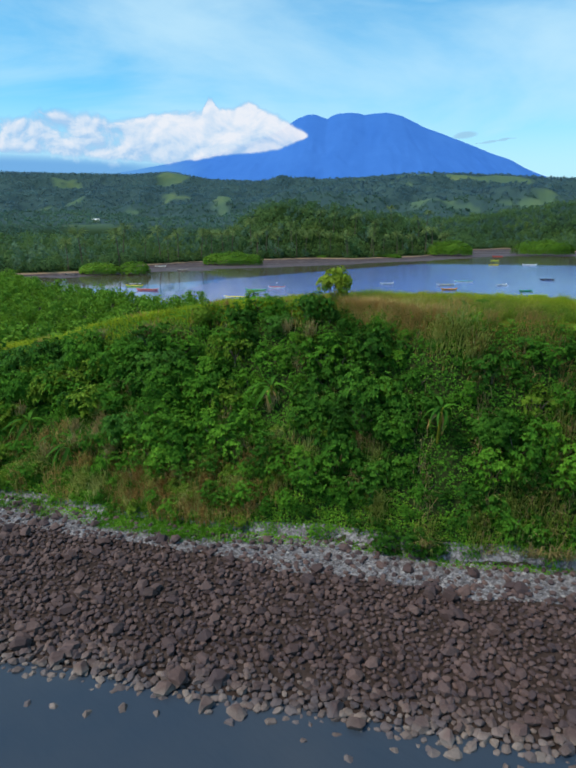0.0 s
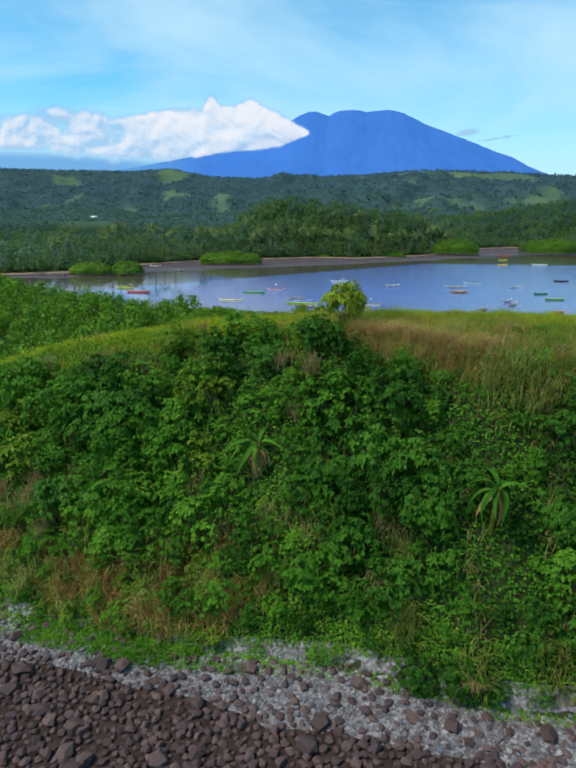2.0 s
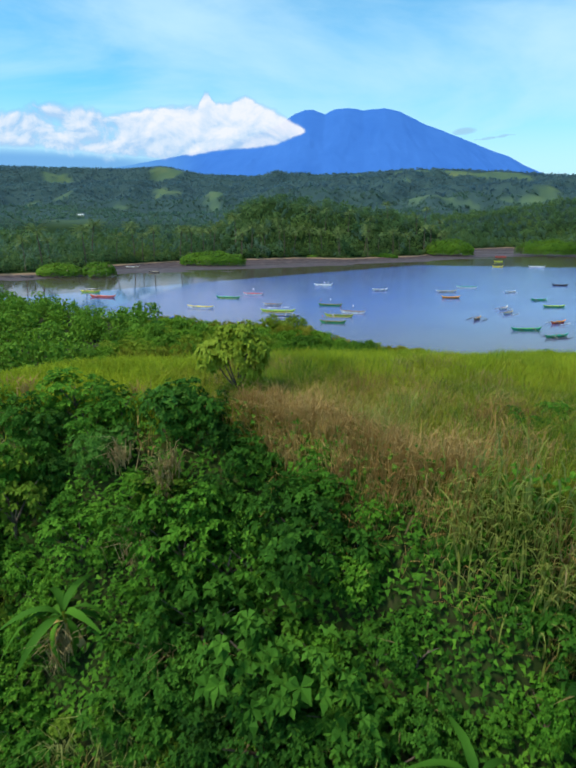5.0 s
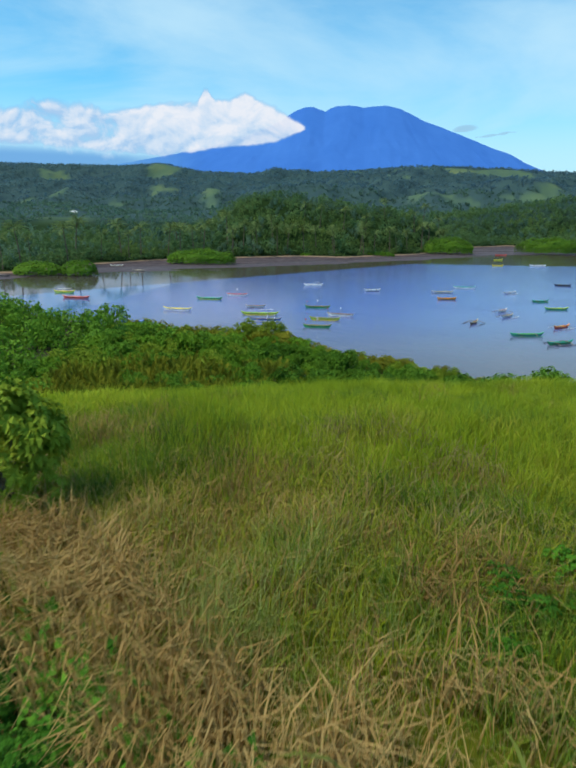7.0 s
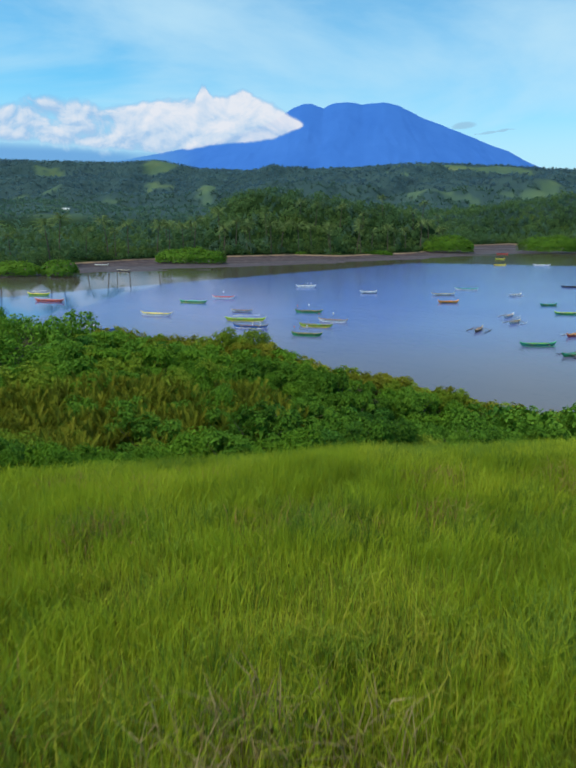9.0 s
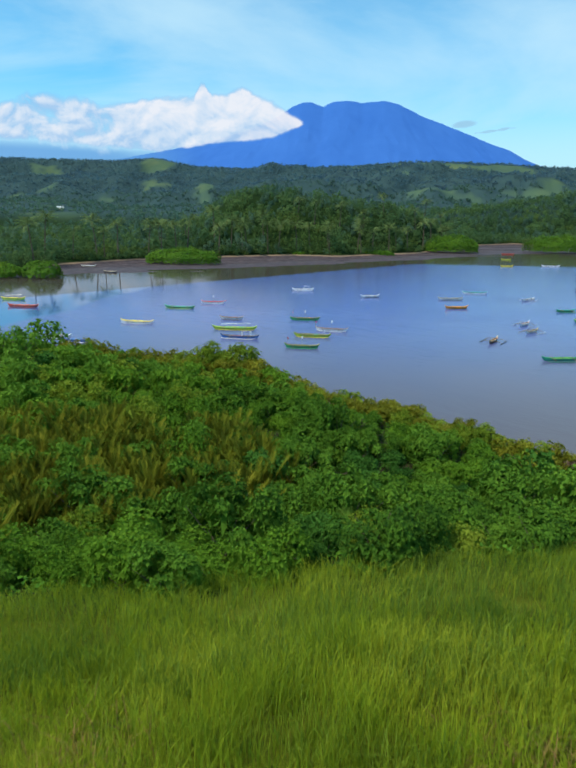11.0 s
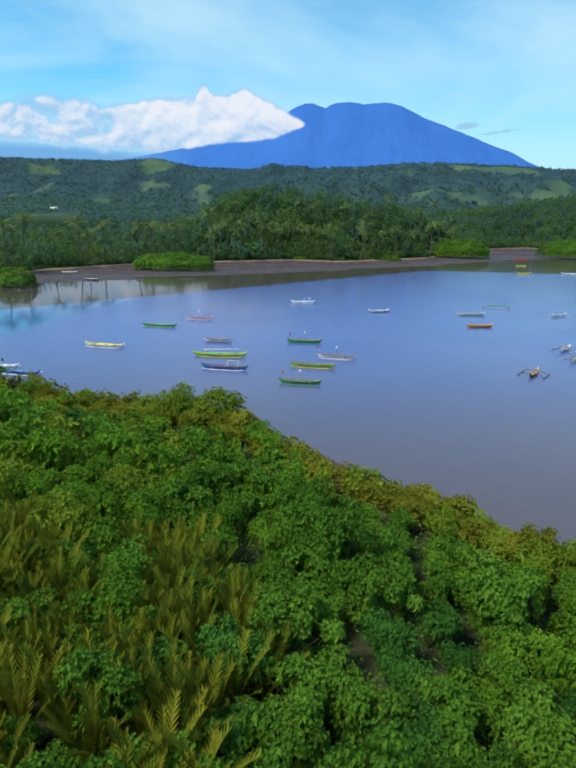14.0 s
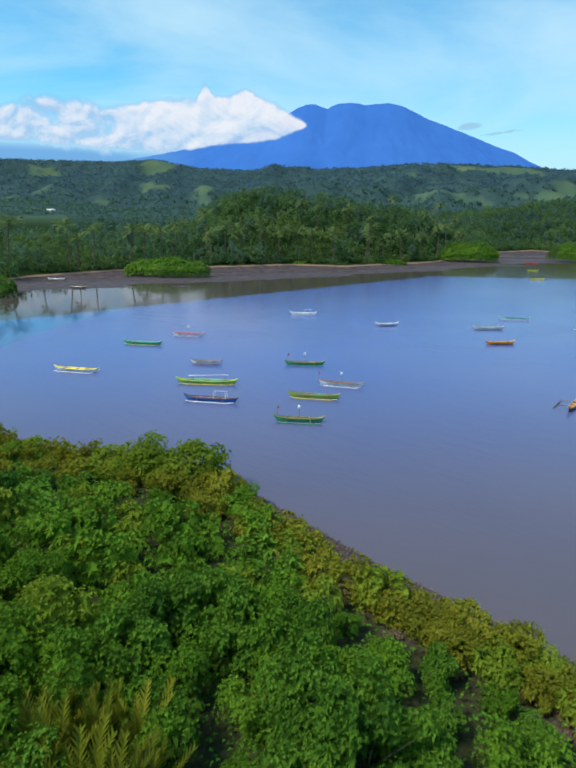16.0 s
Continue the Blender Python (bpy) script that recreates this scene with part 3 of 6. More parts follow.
def height(x, y):
    x, y = np.asarray(x, float), np.asarray(y, float)
    tide = 20.9 - 0.13 * x
    foot, brow, top = foot_y(x), brow_y(x), np.interp(x, RIDGE_X, RIDGE_Z)
    z = np.interp(y - tide, [-25, -2, 0, 1], [-3.0, -0.7, -0.12, 0.0]) + 1.5 * np.clip((y - tide) / np.maximum(foot - tide, 1), 0, 1)
    s = np.clip((y - foot) / (brow - foot), 0, 1.0)
    bank = s ** 0.9 + 0.035 * wave_noise(x, y, 0.45, 3) * np.sin(np.pi * s)
    z = z + (top - 1.7) * bank
    gully = np.exp(-((x + 6.5) / 4.0) ** 2) * np.sin(np.pi * s) * 1.6
    z = z - gully
    slant = np.interp(x, [-10, 0, 5, 10, 15, 20, 30, 60], [-1.4, -0.8, 0.6, 2.2, 3.4, 4.6, 6.0, 7.0])      # the crest runs on farther to the east
    back = np.interp(y - slant * sstep(y, 60, 76), [46, 54, 60, 68, 79, 84, 88, 95], [1.0, 0.985, 0.92, 0.77, 0.5, 0.33, 0.17, 0.0])
    z = np.where(y > 46, np.maximum(0.55 + (z - 0.55) * back, 0.55), z)
    z = z + 0.18 * wave_noise(x, y, 0.25, 5) * sstep(y, 40, 55) * (1 - sstep(y, 95, 110))
    near, mud, far = np.interp(x, NEAR_X, NEAR_Y), np.interp(x, MUD_X, MUD_Y), np.interp(x, FAR_X, FAR_Y)
    z = z - 2.2 * sstep(y, near - 3.0, near + 7.0)
    flat = -1.65 + 1.59 * sstep(y, mud - 5, mud + 1) + 0.19 * sstep(y, mud + 0.25 * (far - mud), mud + 0.8 * (far - mud)) + 0.055 * wave_noise(x, y * 2.5, 0.10, 8) * sstep(y, mud - 4, mud + 6)
    z = np.where(y > 0.5 * (near + mud), flat, z)
    shore = 0.55 * sstep(y, far - 6, far - 1) + 0.9 * sstep(y, far - 1, far + 8)
    inland = np.clip(y - far, 0, None)
    land = shore + 0.02 * np.clip(inland, 0, 320)
    hill = 28 * np.exp(-((x + 44) / np.where(x < -44, 28, 84)) ** 2 - ((y - 462) / 62) ** 2) + 10 * np.exp(-((x - 50) / 40) ** 2 - ((y - 480) / 55) ** 2)
    hill = hill + 24 * np.exp(-((x - 260) / 120) ** 2 - ((y - 640) / 80) ** 2) + 3 * np.exp(-((x + 130) / 60) ** 2 - ((y - 470) / 60) ** 2)
    hill = hill * sstep(inland, 0, 45)
    crest = np.interp(x, CREST_X, CREST_Z)
    rise = crest * np.interp(y, [560, 800, 1050, 1300, 1480, 1540, 2300, 3200], [0.0, 0.22, 0.42, 0.72, 0.98, 1.0, 0.5, 0.4])
    rise = rise + sstep(y, 640, 900) * (1 - sstep(y, 1380, 1480)) * (15 * wave_noise(x, y, 0.006, 11) + 20 * wave_noise(x, y, 0.013, 12) + 7 * wave_noise(x, y, 0.03, 13))
    return z + np.where(y > far - 6, land * (1 - 0.85 * sstep(y, 560, 1200)) + hill, 0) + np.maximum(rise, 0)


FIELDS = ((200, 1410, 125, 70), (105, 1075, 30, 35), (350, 1420, 60, 60), (228, 1110, 22, 60), (262, 915, 62, 17), (147, 893, 36, 18), (-378, 1440, 26, 60),
          (-300, 1160, 16, 55), (-625, 1425, 30, 22), (-163, 960, 20, 95), (-245, 612, 30, 48), (-303, 880, 18, 12), (-420, 965, 34, 18), (-262, 1013, 20, 12), (20, 1440, 50, 30))


def meadow(x, y):
    """1 on the open fields of the far hills, 0 in the woods."""
    u, w = x + 22 * wave_noise(x, y, 0.03, 64), y + 42 * wave_noise(x, y, 0.022, 65)
    out = 0 * x
    for cx, cy, rx, ry in FIELDS:
        out = np.maximum(out, 1 - ((u - cx) / rx) ** 2 - ((w - cy) / ry) ** 2)
    return sstep(out, 0.0, 0.3)


def height_at(x, y):
    return float(height(np.array([x]), np.array([y]))[0])


def build_ground():
    xs = np.unique(np.concatenate([np.linspace(-4900, -700, 22), np.linspace(-700, -140, 80), np.linspace(-140, -40, 36), np.linspace(-40, 45, 76), np.linspace(45, 200, 40), np.linspace(200, 700, 70), np.linspace(700, 4900, 22)]).round(3))
    ys = np.unique(np.concatenate([np.linspace(-4900, -60, 10), np.linspace(-60, 15, 12), np.linspace(15, 100, 60), np.linspace(29, 50, 40), np.linspace(100, 200, 44), np.linspace(200, 560, 70), np.linspace(560, 1600, 95), np.linspace(1600, 4900, 30)]).round(3))
    gx, gy = np.meshgrid(xs, ys)
    v = np.stack([gx, gy, height(gx, gy)], -1).reshape(-1, 3)
    nx = len(xs)
    i, j = np.meshgrid(np.arange(nx - 1), np.arange(len(ys) - 1))
    a = (j * nx + i).ravel()
    me = mesh_np("ground", v, np.stack([a, a + 1, a + nx + 1, a + nx], -1), GROUND, True)
    me.attributes.new("meadow", "FLOAT", "POINT").data.foreach_set("value", meadow(v[:, 0], v[:, 1]).astype(np.float32))
    turf = sstep(v[:, 1] - brow_y(v[:, 0]), -1.2, 0.8) * (1 - sstep(v[:, 1] - grass_edge(v[:, 0]), -2.0, 1.5))
    edge = np.interp(v[:, 0], NEAR_X, NEAR_Y)
    shingle = sstep(v[:, 1] - edge, -8.0, -5.5) * (1 - sstep(v[:, 1] - edge, 6, 10)) * sstep(v[:, 0], 0, 6)
    me.attributes.new("shingle", "FLOAT", "POINT").data.foreach_set("value", shingle.astype(np.float32))
    me.attributes.new("turf", "FLOAT", "POINT").data.foreach_set("value", turf.astype(np.float32))
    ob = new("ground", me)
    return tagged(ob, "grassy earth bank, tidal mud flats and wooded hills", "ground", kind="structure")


def build_water():
    xs = np.array([-4900, -400, 400, 4900.0])
    ys = np.array([-4900, -400, 600.0])
    gx, gy = np.meshgrid(xs, ys)
    v = np.stack([gx, gy, 0 * gx], -1).reshape(-1, 3)
    f = [(j * 4 + i, j * 4 + i + 1, j * 4 + i + 5, j * 4 + i + 4) for j in range(2) for i in range(3)]
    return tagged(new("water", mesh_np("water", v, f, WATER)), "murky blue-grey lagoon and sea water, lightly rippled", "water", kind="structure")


build_ground()
build_water()


# ---- the volcano and its cloud ----
def mountain_material():
    m, n, l, b = material("hazed_mountain")
    p = world_pos(n)
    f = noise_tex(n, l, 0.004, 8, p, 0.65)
    # blue distance haze is put into the mountain's colour
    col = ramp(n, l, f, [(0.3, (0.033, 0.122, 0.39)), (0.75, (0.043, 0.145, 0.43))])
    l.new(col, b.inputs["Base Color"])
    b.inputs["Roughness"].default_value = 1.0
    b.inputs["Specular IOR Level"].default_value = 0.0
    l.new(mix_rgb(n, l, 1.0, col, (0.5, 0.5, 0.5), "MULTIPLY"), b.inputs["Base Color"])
    # it also glows in that blue, for the bright air in between
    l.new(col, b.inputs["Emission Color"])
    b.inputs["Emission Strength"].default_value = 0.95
    return m


def build_mountain():
    """A broad volcano with a notched summit, far behind the hills."""
    px = np.array([-1800, -1309, -875, -580, -400, -340, -305, -247, -184, -128, -108, -78, -43, 45, 112, 135, 191, 278, 382, 462, 545, 640, 735, 845, 955, 1092, 1204, 1300, 1410, 1800])
    pz = np.array([290, 369, 450, 530, 610, 652, 671, 695, 693, 676, 670, 687, 699, 707, 696, 690, 698, 705, 682, 642, 605, 573, 539, 498, 455, 412, 354, 316, 285, 240])
    xs, ds = np.linspace(-1800, 1800, 301), np.linspace(0, 1, 46)
    gx, gd = np.meshgrid(xs, ds)
    top = np.interp(gx, px, pz)
    bend = 90 * wave_noise(gx, gd * 900, 0.004, 24)
    spurs = np.abs(wave_noise(gx + 200 * gd + bend, gd * 420, 0.010, 21)) * 15 + np.abs(wave_noise(gx + bend, gd * 700, 0.026, 22)) * 10
    z = top * (1 - gd) ** 1.15 + 60 * gd - spurs * np.sin(np.pi * np.clip(gd, 0, 1)) ** 0.8 + 3.0 * wave_noise(gx, gd * 100, 0.05, 23) * (gd < 0.02)
    v = np.stack([gx, 4400 - 1250 * gd, z], -1).reshape(-1, 3)
    nx = len(xs)
    i, j = np.meshgrid(np.arange(nx - 1), np.arange(len(ds) - 1))
    a = (j * nx + i).ravel()
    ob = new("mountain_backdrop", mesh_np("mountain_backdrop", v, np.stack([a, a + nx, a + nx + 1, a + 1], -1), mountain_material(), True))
    tagged(ob, "distant volcano with a notched summit, blue haze put into its colour", "mountain", kind="structure")


def cloud_material():
    m, n, l, b = material("cumulus")
    n.remove(b)
    att = n.new("ShaderNodeAttribute")
    att.attribute_name = "cloud_mass"
    p = world_pos(n)
    def puffs(offset):
        mv = n.new("ShaderNodeMapping")
        mv.inputs["Location"].default_value = offset
        mv.inputs["Scale"].default_value = (0.8, 1.0, 1.15)
        l.new(p, mv.inputs["Vector"])
        t = n.new("ShaderNodeTexNoise")
        t.inputs["Scale"].default_value, t.inputs["Detail"].default_value, t.inputs["Roughness"].default_value = 0.0062, 8, 0.56
        t.inputs["Distortion"].default_value = 0.35
        l.new(mv.outputs["Vector"], t.inputs["Vector"])
        return t.outputs["Fac"]
    puff = puffs((0, 0, 0))
    above = puffs((-14.0, 0, 30.0))
    wide = noise_tex(n, l, 0.0022, 3, p, 0.5)
    swell = math_node(n, l, "ADD", math_node(n, l, "MULTIPLY", math_node(n, l, "SUBTRACT", puff, 0.5), 2.3), math_node(n, l, "MULTIPLY", math_node(n, l, "SUBTRACT", wide, 0.5), 0.7))
    dens = math_node(n, l, "ADD", att.outputs["Fac"], swell)
    body = math_node(n, l, "MULTIPLY", smooth_range(n, l, dens, -0.12, 0.5), 0.94)
    low_haze = n.new("ShaderNodeAttribute")
    low_haze.attribute_name = "cloud_haze"
    alpha = math_node(n, l, "MAXIMUM", body, low_haze.outputs["Fac"])
    up = n.new("ShaderNodeAttribute")
    up.attribute_name = "cloud_up"
    # lit tops and blue shaded undersides are painted from the slope of the noise
    shade = math_node(n, l, "ADD", math_node(n, l, "MULTIPLY", math_node(n, l, "SUBTRACT", puff, above), 2.3), math_node(n, l, "MULTIPLY", up.outputs["Fac"], 0.55))
    col = ramp(n, l, shade, [(0.0, (0.42, 0.62, 0.88)), (0.25, (0.66, 0.78, 0.93)), (0.6, (0.90, 0.91, 0.96))])
    col = mix_rgb(n, l, body, (0.13, 0.37, 0.76), col)
    thin = n.new("ShaderNodeAttribute")
    thin.attribute_name = "cloud_thin"
    col = mix_rgb(n, l, thin.outputs["Fac"], col, (0.34, 0.62, 0.84))
    # the cloud glows with its painted colours
    em = n.new("ShaderNodeEmission")
    em.inputs["Strength"].default_value = 1.0
    l.new(col, em.inputs["Color"])
    tr = n.new("ShaderNodeBsdfTransparent")
    mx = n.new("ShaderNodeMixShader")
    l.new(alpha, mx.inputs[0])
    l.new(tr.outputs[0], mx.inputs[1])
    l.new(em.outputs[0], mx.inputs[2])
    l.new(mx.outputs[0], n["Material Output"].inputs["Surface"])
    return m


def build_cloud():
    """A bank of cumulus against the volcano's flank, as a plain backdrop with soft edges."""
    xs, zs = np.linspace(-3400, 1500, 200), np.linspace(180, 900, 50)
    gx, gz = np.meshgrid(xs, zs)
    k = 3050 / 4306.0
    top = np.interp(gx, [-3400, -2286, -1945, -1778, -1664, -1586, -1419, -1283, -1151, -960, -930, -905, -882, -850, -770, -633, -537, -441, -345, -232], [735, 735, 762, 766, 735, 700, 700, 716, 734, 728, 790, 826, 815, 752, 762, 798, 752, 706, 650, 590])
    low = np.interp(gx, [-3400, -2317, -1974, -1634, -1365, -1196, -996, -863, -634, -439, -343, -232], [425, 420, 408, 388, 362, 386, 418, 450, 466, 482, 512, 556])
    left = sstep(-gx, 1150, 1650)
    d = np.minimum((top - gz) / (62 + 50 * left), (gz - low) / (34 + 60 * left))
    d = np.minimum(d, (-225 - gx) / 60)
    d = np.clip(d, -1.3, 0.75) - 0.26 * left + 0.10 * (1 - left)
    haze = 0.86 * sstep(low + 90 - gz, 0, 110) * sstep(-gx, 850, 1500)
    wisp = np.zeros_like(gx)
    for cx, cz, rx, rz, lean in ((800, 568, 105, 30, 0.10), (985, 530, 165, 13, 0.15)):
        u = gx - cx
        wisp = np.maximum(wisp, 1 - (u / rx) ** 2 - ((gz - cz - lean * u) / rz) ** 2)
    d = np.where(gx > -150, np.where(wisp > 0, 1.0 * wisp - 0.32, -1.6), d)
    v = np.stack([gx * k + 3, 0 * gx + 3144, 22 + (gz - 22) * k], -1).reshape(-1, 3)
    nx = len(xs)
    i, j = np.meshgrid(np.arange(nx - 1), np.arange(len(zs) - 1))
    a = (j * nx + i).ravel()
    me = mesh_np("cloud_backdrop", v, np.stack([a, a + 1, a + nx + 1, a + nx], -1), cloud_material())
    me.attributes.new("cloud_mass", "FLOAT", "POINT").data.foreach_set("value", d.ravel().astype(np.float32))
    me.attributes.new("cloud_haze", "FLOAT", "POINT").data.foreach_set("value", haze.ravel().astype(np.float32))
    me.attributes.new("cloud_thin", "FLOAT", "POINT").data.foreach_set("value", (gx > -150).astype(np.float32).ravel())
    me.attributes.new("cloud_up", "FLOAT", "POINT").data.foreach_set("value", (np.clip((gz - low + 60) / np.maximum(top - low, 40), 0, 1) * (1 - 0.5 * left)).ravel().astype(np.float32))
    ob = new("cloud_backdrop", me)
    ob.visible_shadow = False
    tagged(ob, "white cumulus cloud bank resting against the volcano", "cloud", kind="structure")


build_mountain()
build_cloud()


# ---- plants ----
def thing(name, label, category, group="", at=None):
    """An Empty at a thing's base."""
    ob = new(name)
    ob.empty_display_size = 0.2
    if at is not None:
        ob.matrix_basis = at
    return tagged(ob, label, category, group)


def stuff(name, verts, faces, mat, label, category, smooth=False):
    return tagged(new(name, mesh_np(name, verts, faces, mat, smooth)), label, category, kind="stuff")


def make_bush(name, label, category, group, piece, stem, mat):
    ob = thing(name, label, category, group)
    part("stem", mesh_np("stem", *stem, BARK), BARK, ob)
    part("crown", mesh_np("crown", *piece, mat), mat, ob)
    return ob


def plant_out(name, label, category, group, kinds, spots, limit, near):
    """Plants at spots (x, y, size, height, kind): those that near(x, y) picks, up to limit, as things of their own, and the rest as stuff."""
    first, rest, count = {}, {}, 0
    for x, y, size, high, k in spots:
        z = height_at(x, y) - 0.12
        turn = rng.uniform(0, 6.28)
        if near(x, y) and count < limit:
            count += 1
            piece, coarse, stem, mat, look_label = kinds[k]
            m = Matrix.Translation((x, y, z)) @ Matrix.Rotation(turn, 4, "Z")
            if k not in first:
                first[k] = make_bush(name, look_label, category, group, piece, stem, mat)
                ob = first[k]
                ob.matrix_basis = m
            else:
                ob = copy_thing(first[k], m)
            ob.scale = (size, size, size * high)
        else:
            rest.setdefault(k, []).append((x, y, z, turn, size, high))
    for k, rows in rest.items():
        piece, coarse, stem, mat, look_label = kinds[k]
        stuff(category.replace(" ", "_") + "_thicket", *placed(coarse, rows), mat, look_label + " thicket", category)


def bush_kind(n, rx, rz, lumps, leaf, mat, label, each=5, slim=False):
    """A shrub's crown in full and, for the joined thickets, with fewer and larger leaves; its stems, leaf and label."""
    full = spray_crown(n, rx, rz, lumps, leaf, each, slim=slim)
    return full, spray_crown(int(n * (0.28 if slim else 0.42)), rx, rz, lumps, leaf * (1.65 if slim else 1.45), 6 if slim else 4, slim=slim), stems(rz, 5, rx * 0.6), mat, label


# shrubs on the bank
BANK_KINDS = [
    bush_kind(332, 1.6, 2.1, 13, 0.18, LEAF_DEEP, "dense dark green shrub on the bank"),
    bush_kind(297, 1.7, 2.0, 11, 0.22, LEAF_DARK, "broad deep green shrub with drooping leaves"),
    bush_kind(350, 1.4, 2.2, 13, 0.16, LEAF_FRESH, "fresh green leafy shrub on the bank"),
    bush_kind(332, 1.5, 1.6, 12, 0.16, LEAF_FRESH, "low bright green spreading shrub"),
    bush_kind(315, 1.4, 1.9, 12, 0.17, LEAF_BLUE, "blue-green leafy shrub on the bank"),
    bush_kind(297, 1.4, 2.0, 12, 0.18, LEAF_SAP, "light green leafy shrub on the bank"),
]


BANANAS = ((9.8, 36.8, 8.9, 1.15), (-1.7, 42.2, 8.3, 1.35), (-17.8, 41.9, 3.0, 1.4), (-22.7, 45.4, 3.6, 1.5), (-19.6, 43.6, 3.4, 1.2))


def on_bank(x, y):
    f, b = float(foot_y(x)), float(brow_y(x))
    s = (y - f) / (b - f)
    if s < 0.0 or s > (0.82 if x < -9 else 0.94 if x < -4 else 1.0 if x < 2.6 else 0.90):
        return False
    if 9.5 < x < 14.5 and s > 0.84:      # reeds grow here instead
        return False
    if any(abs(x - bx) < 1.2 and -2.0 < y - by < 0.6 for bx, by, bz, bs in BANANAS):      # the banana plants stand clear
        return False
    if abs(x + 7.0) < 2.2 and 0.15 < s < 0.5:      # an open, grassy gap in the gully
        return rng.random() < 0.3
    return True


def bank_shrubs():
    spots = []
    for x, y in scatter(500, -34, 31, 30, 64, 1.0, on_bank):
        s = (y - float(foot_y(x))) / (float(brow_y(x)) - float(foot_y(x)))
        patch = float(wave_noise(np.array([x]), np.array([y + 1.3 * 14 * s]), 0.38, 91)[0])
        if s < 0.22:
            k = int(rng.choice([3, 2, 5, 0], p=[0.45, 0.25, 0.15, 0.15]) if x < 1 else rng.choice([3, 1, 0], p=[0.2, 0.45, 0.35]))
        elif patch > 0.5:
            k = int(rng.choice([2, 5, 3, 0], p=[0.5, 0.05, 0.2, 0.25]))
        elif patch < -0.5:
            k = int(rng.choice([4, 0], p=[0.65, 0.35]))
        else:
            k = int(rng.choice([0, 1, 2, 5], p=[0.34, 0.1, 0.40, 0.16]) if x < 1 else rng.choice([0, 1, 2, 5], p=[0.25, 0.53, 0.13, 0.09]))
        size = float(rng.choice([0.65, 0.85, 1.1, 1.35], p=[0.25, 0.3, 0.3, 0.15])) * rng.uniform(0.9, 1.1) * (0.5 + 0.5 * min(1, s / 0.25)) * (0.75 if s > 0.75 else 1.0)
        if any(abs(x - b[0]) < 2.4 and -3.0 < y - b[1] < 1.0 for b in BANANAS):
            size = size * 0.6
        spots.append((x, y, size, rng.uniform(0.8, 1.2), k))
    spots += [(12.9, 45.0, 0.5, 0.8, 0), (13.9, 45.6, 0.55, 0.8, 2), (12.2, 43.8, 0.35, 0.8, 2)]
    spots.sort(key=lambda q: abs(q[0] - 4) + 0.4 * abs(q[1] - 38))
    plant_out("shrub", "", "shrub", "shrubs on the bank", BANK_KINDS, spots, 290, lambda x, y: -13 < x < 19)


def side_thickets():
    piece, rows = crown(110, 1.7, 2.3, 12, 0.66, tri=True), []
    for x0, x1 in ((-75, -33), (30, 75)):
        for x, y in scatter(230, x0, x1, 26, 72, 1.7, lambda x, y: 0.02 < (y - float(foot_y(x))) / (float(brow_y(x)) - float(foot_y(x))) < 0.9):
            rows.append((x, y, height_at(x, y) - 0.2, rng.uniform(0, 6.28), rng.uniform(0.8, 1.3), rng.uniform(0.8, 1.1)))
    stuff("shrub_thicket", *placed(piece, rows), LEAF_DEEP, "dense dark green shrub thicket farther along the bank", "shrub")


def bank_trees():
    """The few larger round trees that stand out of the thicket, and the sapling on the brow."""
    big = (spray_crown(1150, 2.3, 3.4, 26, 0.18, 5), stems(3.2, 7, 1.5, thick=0.09), LEAF_DARK)
    first = None
    for x, y, dz, size in ((5.0, 38.6, -0.7, 1.1), (7.4, 37.4, -0.6, 0.9), (2.0, 40.2, -0.7, 0.85), (-14.5, 46.0, -1.0, 0.85), (13.5, 36.0, -1.0, 0.9)):
        m = pose(x, y, height_at(x, y) + dz, 0, 0, float(rng.uniform(0, 360)))
        if first is None:
            first = make_bush("tree", "round dark green tree rooted in the bank", "tree", "trees on the bank", *big)
            ob = first
            ob.matrix_basis = m
        else:
            ob = copy_thing(first, m)
        ob.scale = (size,) * 3
    sap = make_bush("sapling", "bright green sapling standing on the grassy brow", "tree", "", spray_crown(700, 1.2, 2.6, 14, 0.16, 5), stems(2.3, 6, 0.7), LEAF_YELLOW)
    sap.matrix_basis = pose(2.7, 47.6, height_at(2.7, 47.6) - 0.1)
    sap.scale = (1.2, 1.2, 1.32)


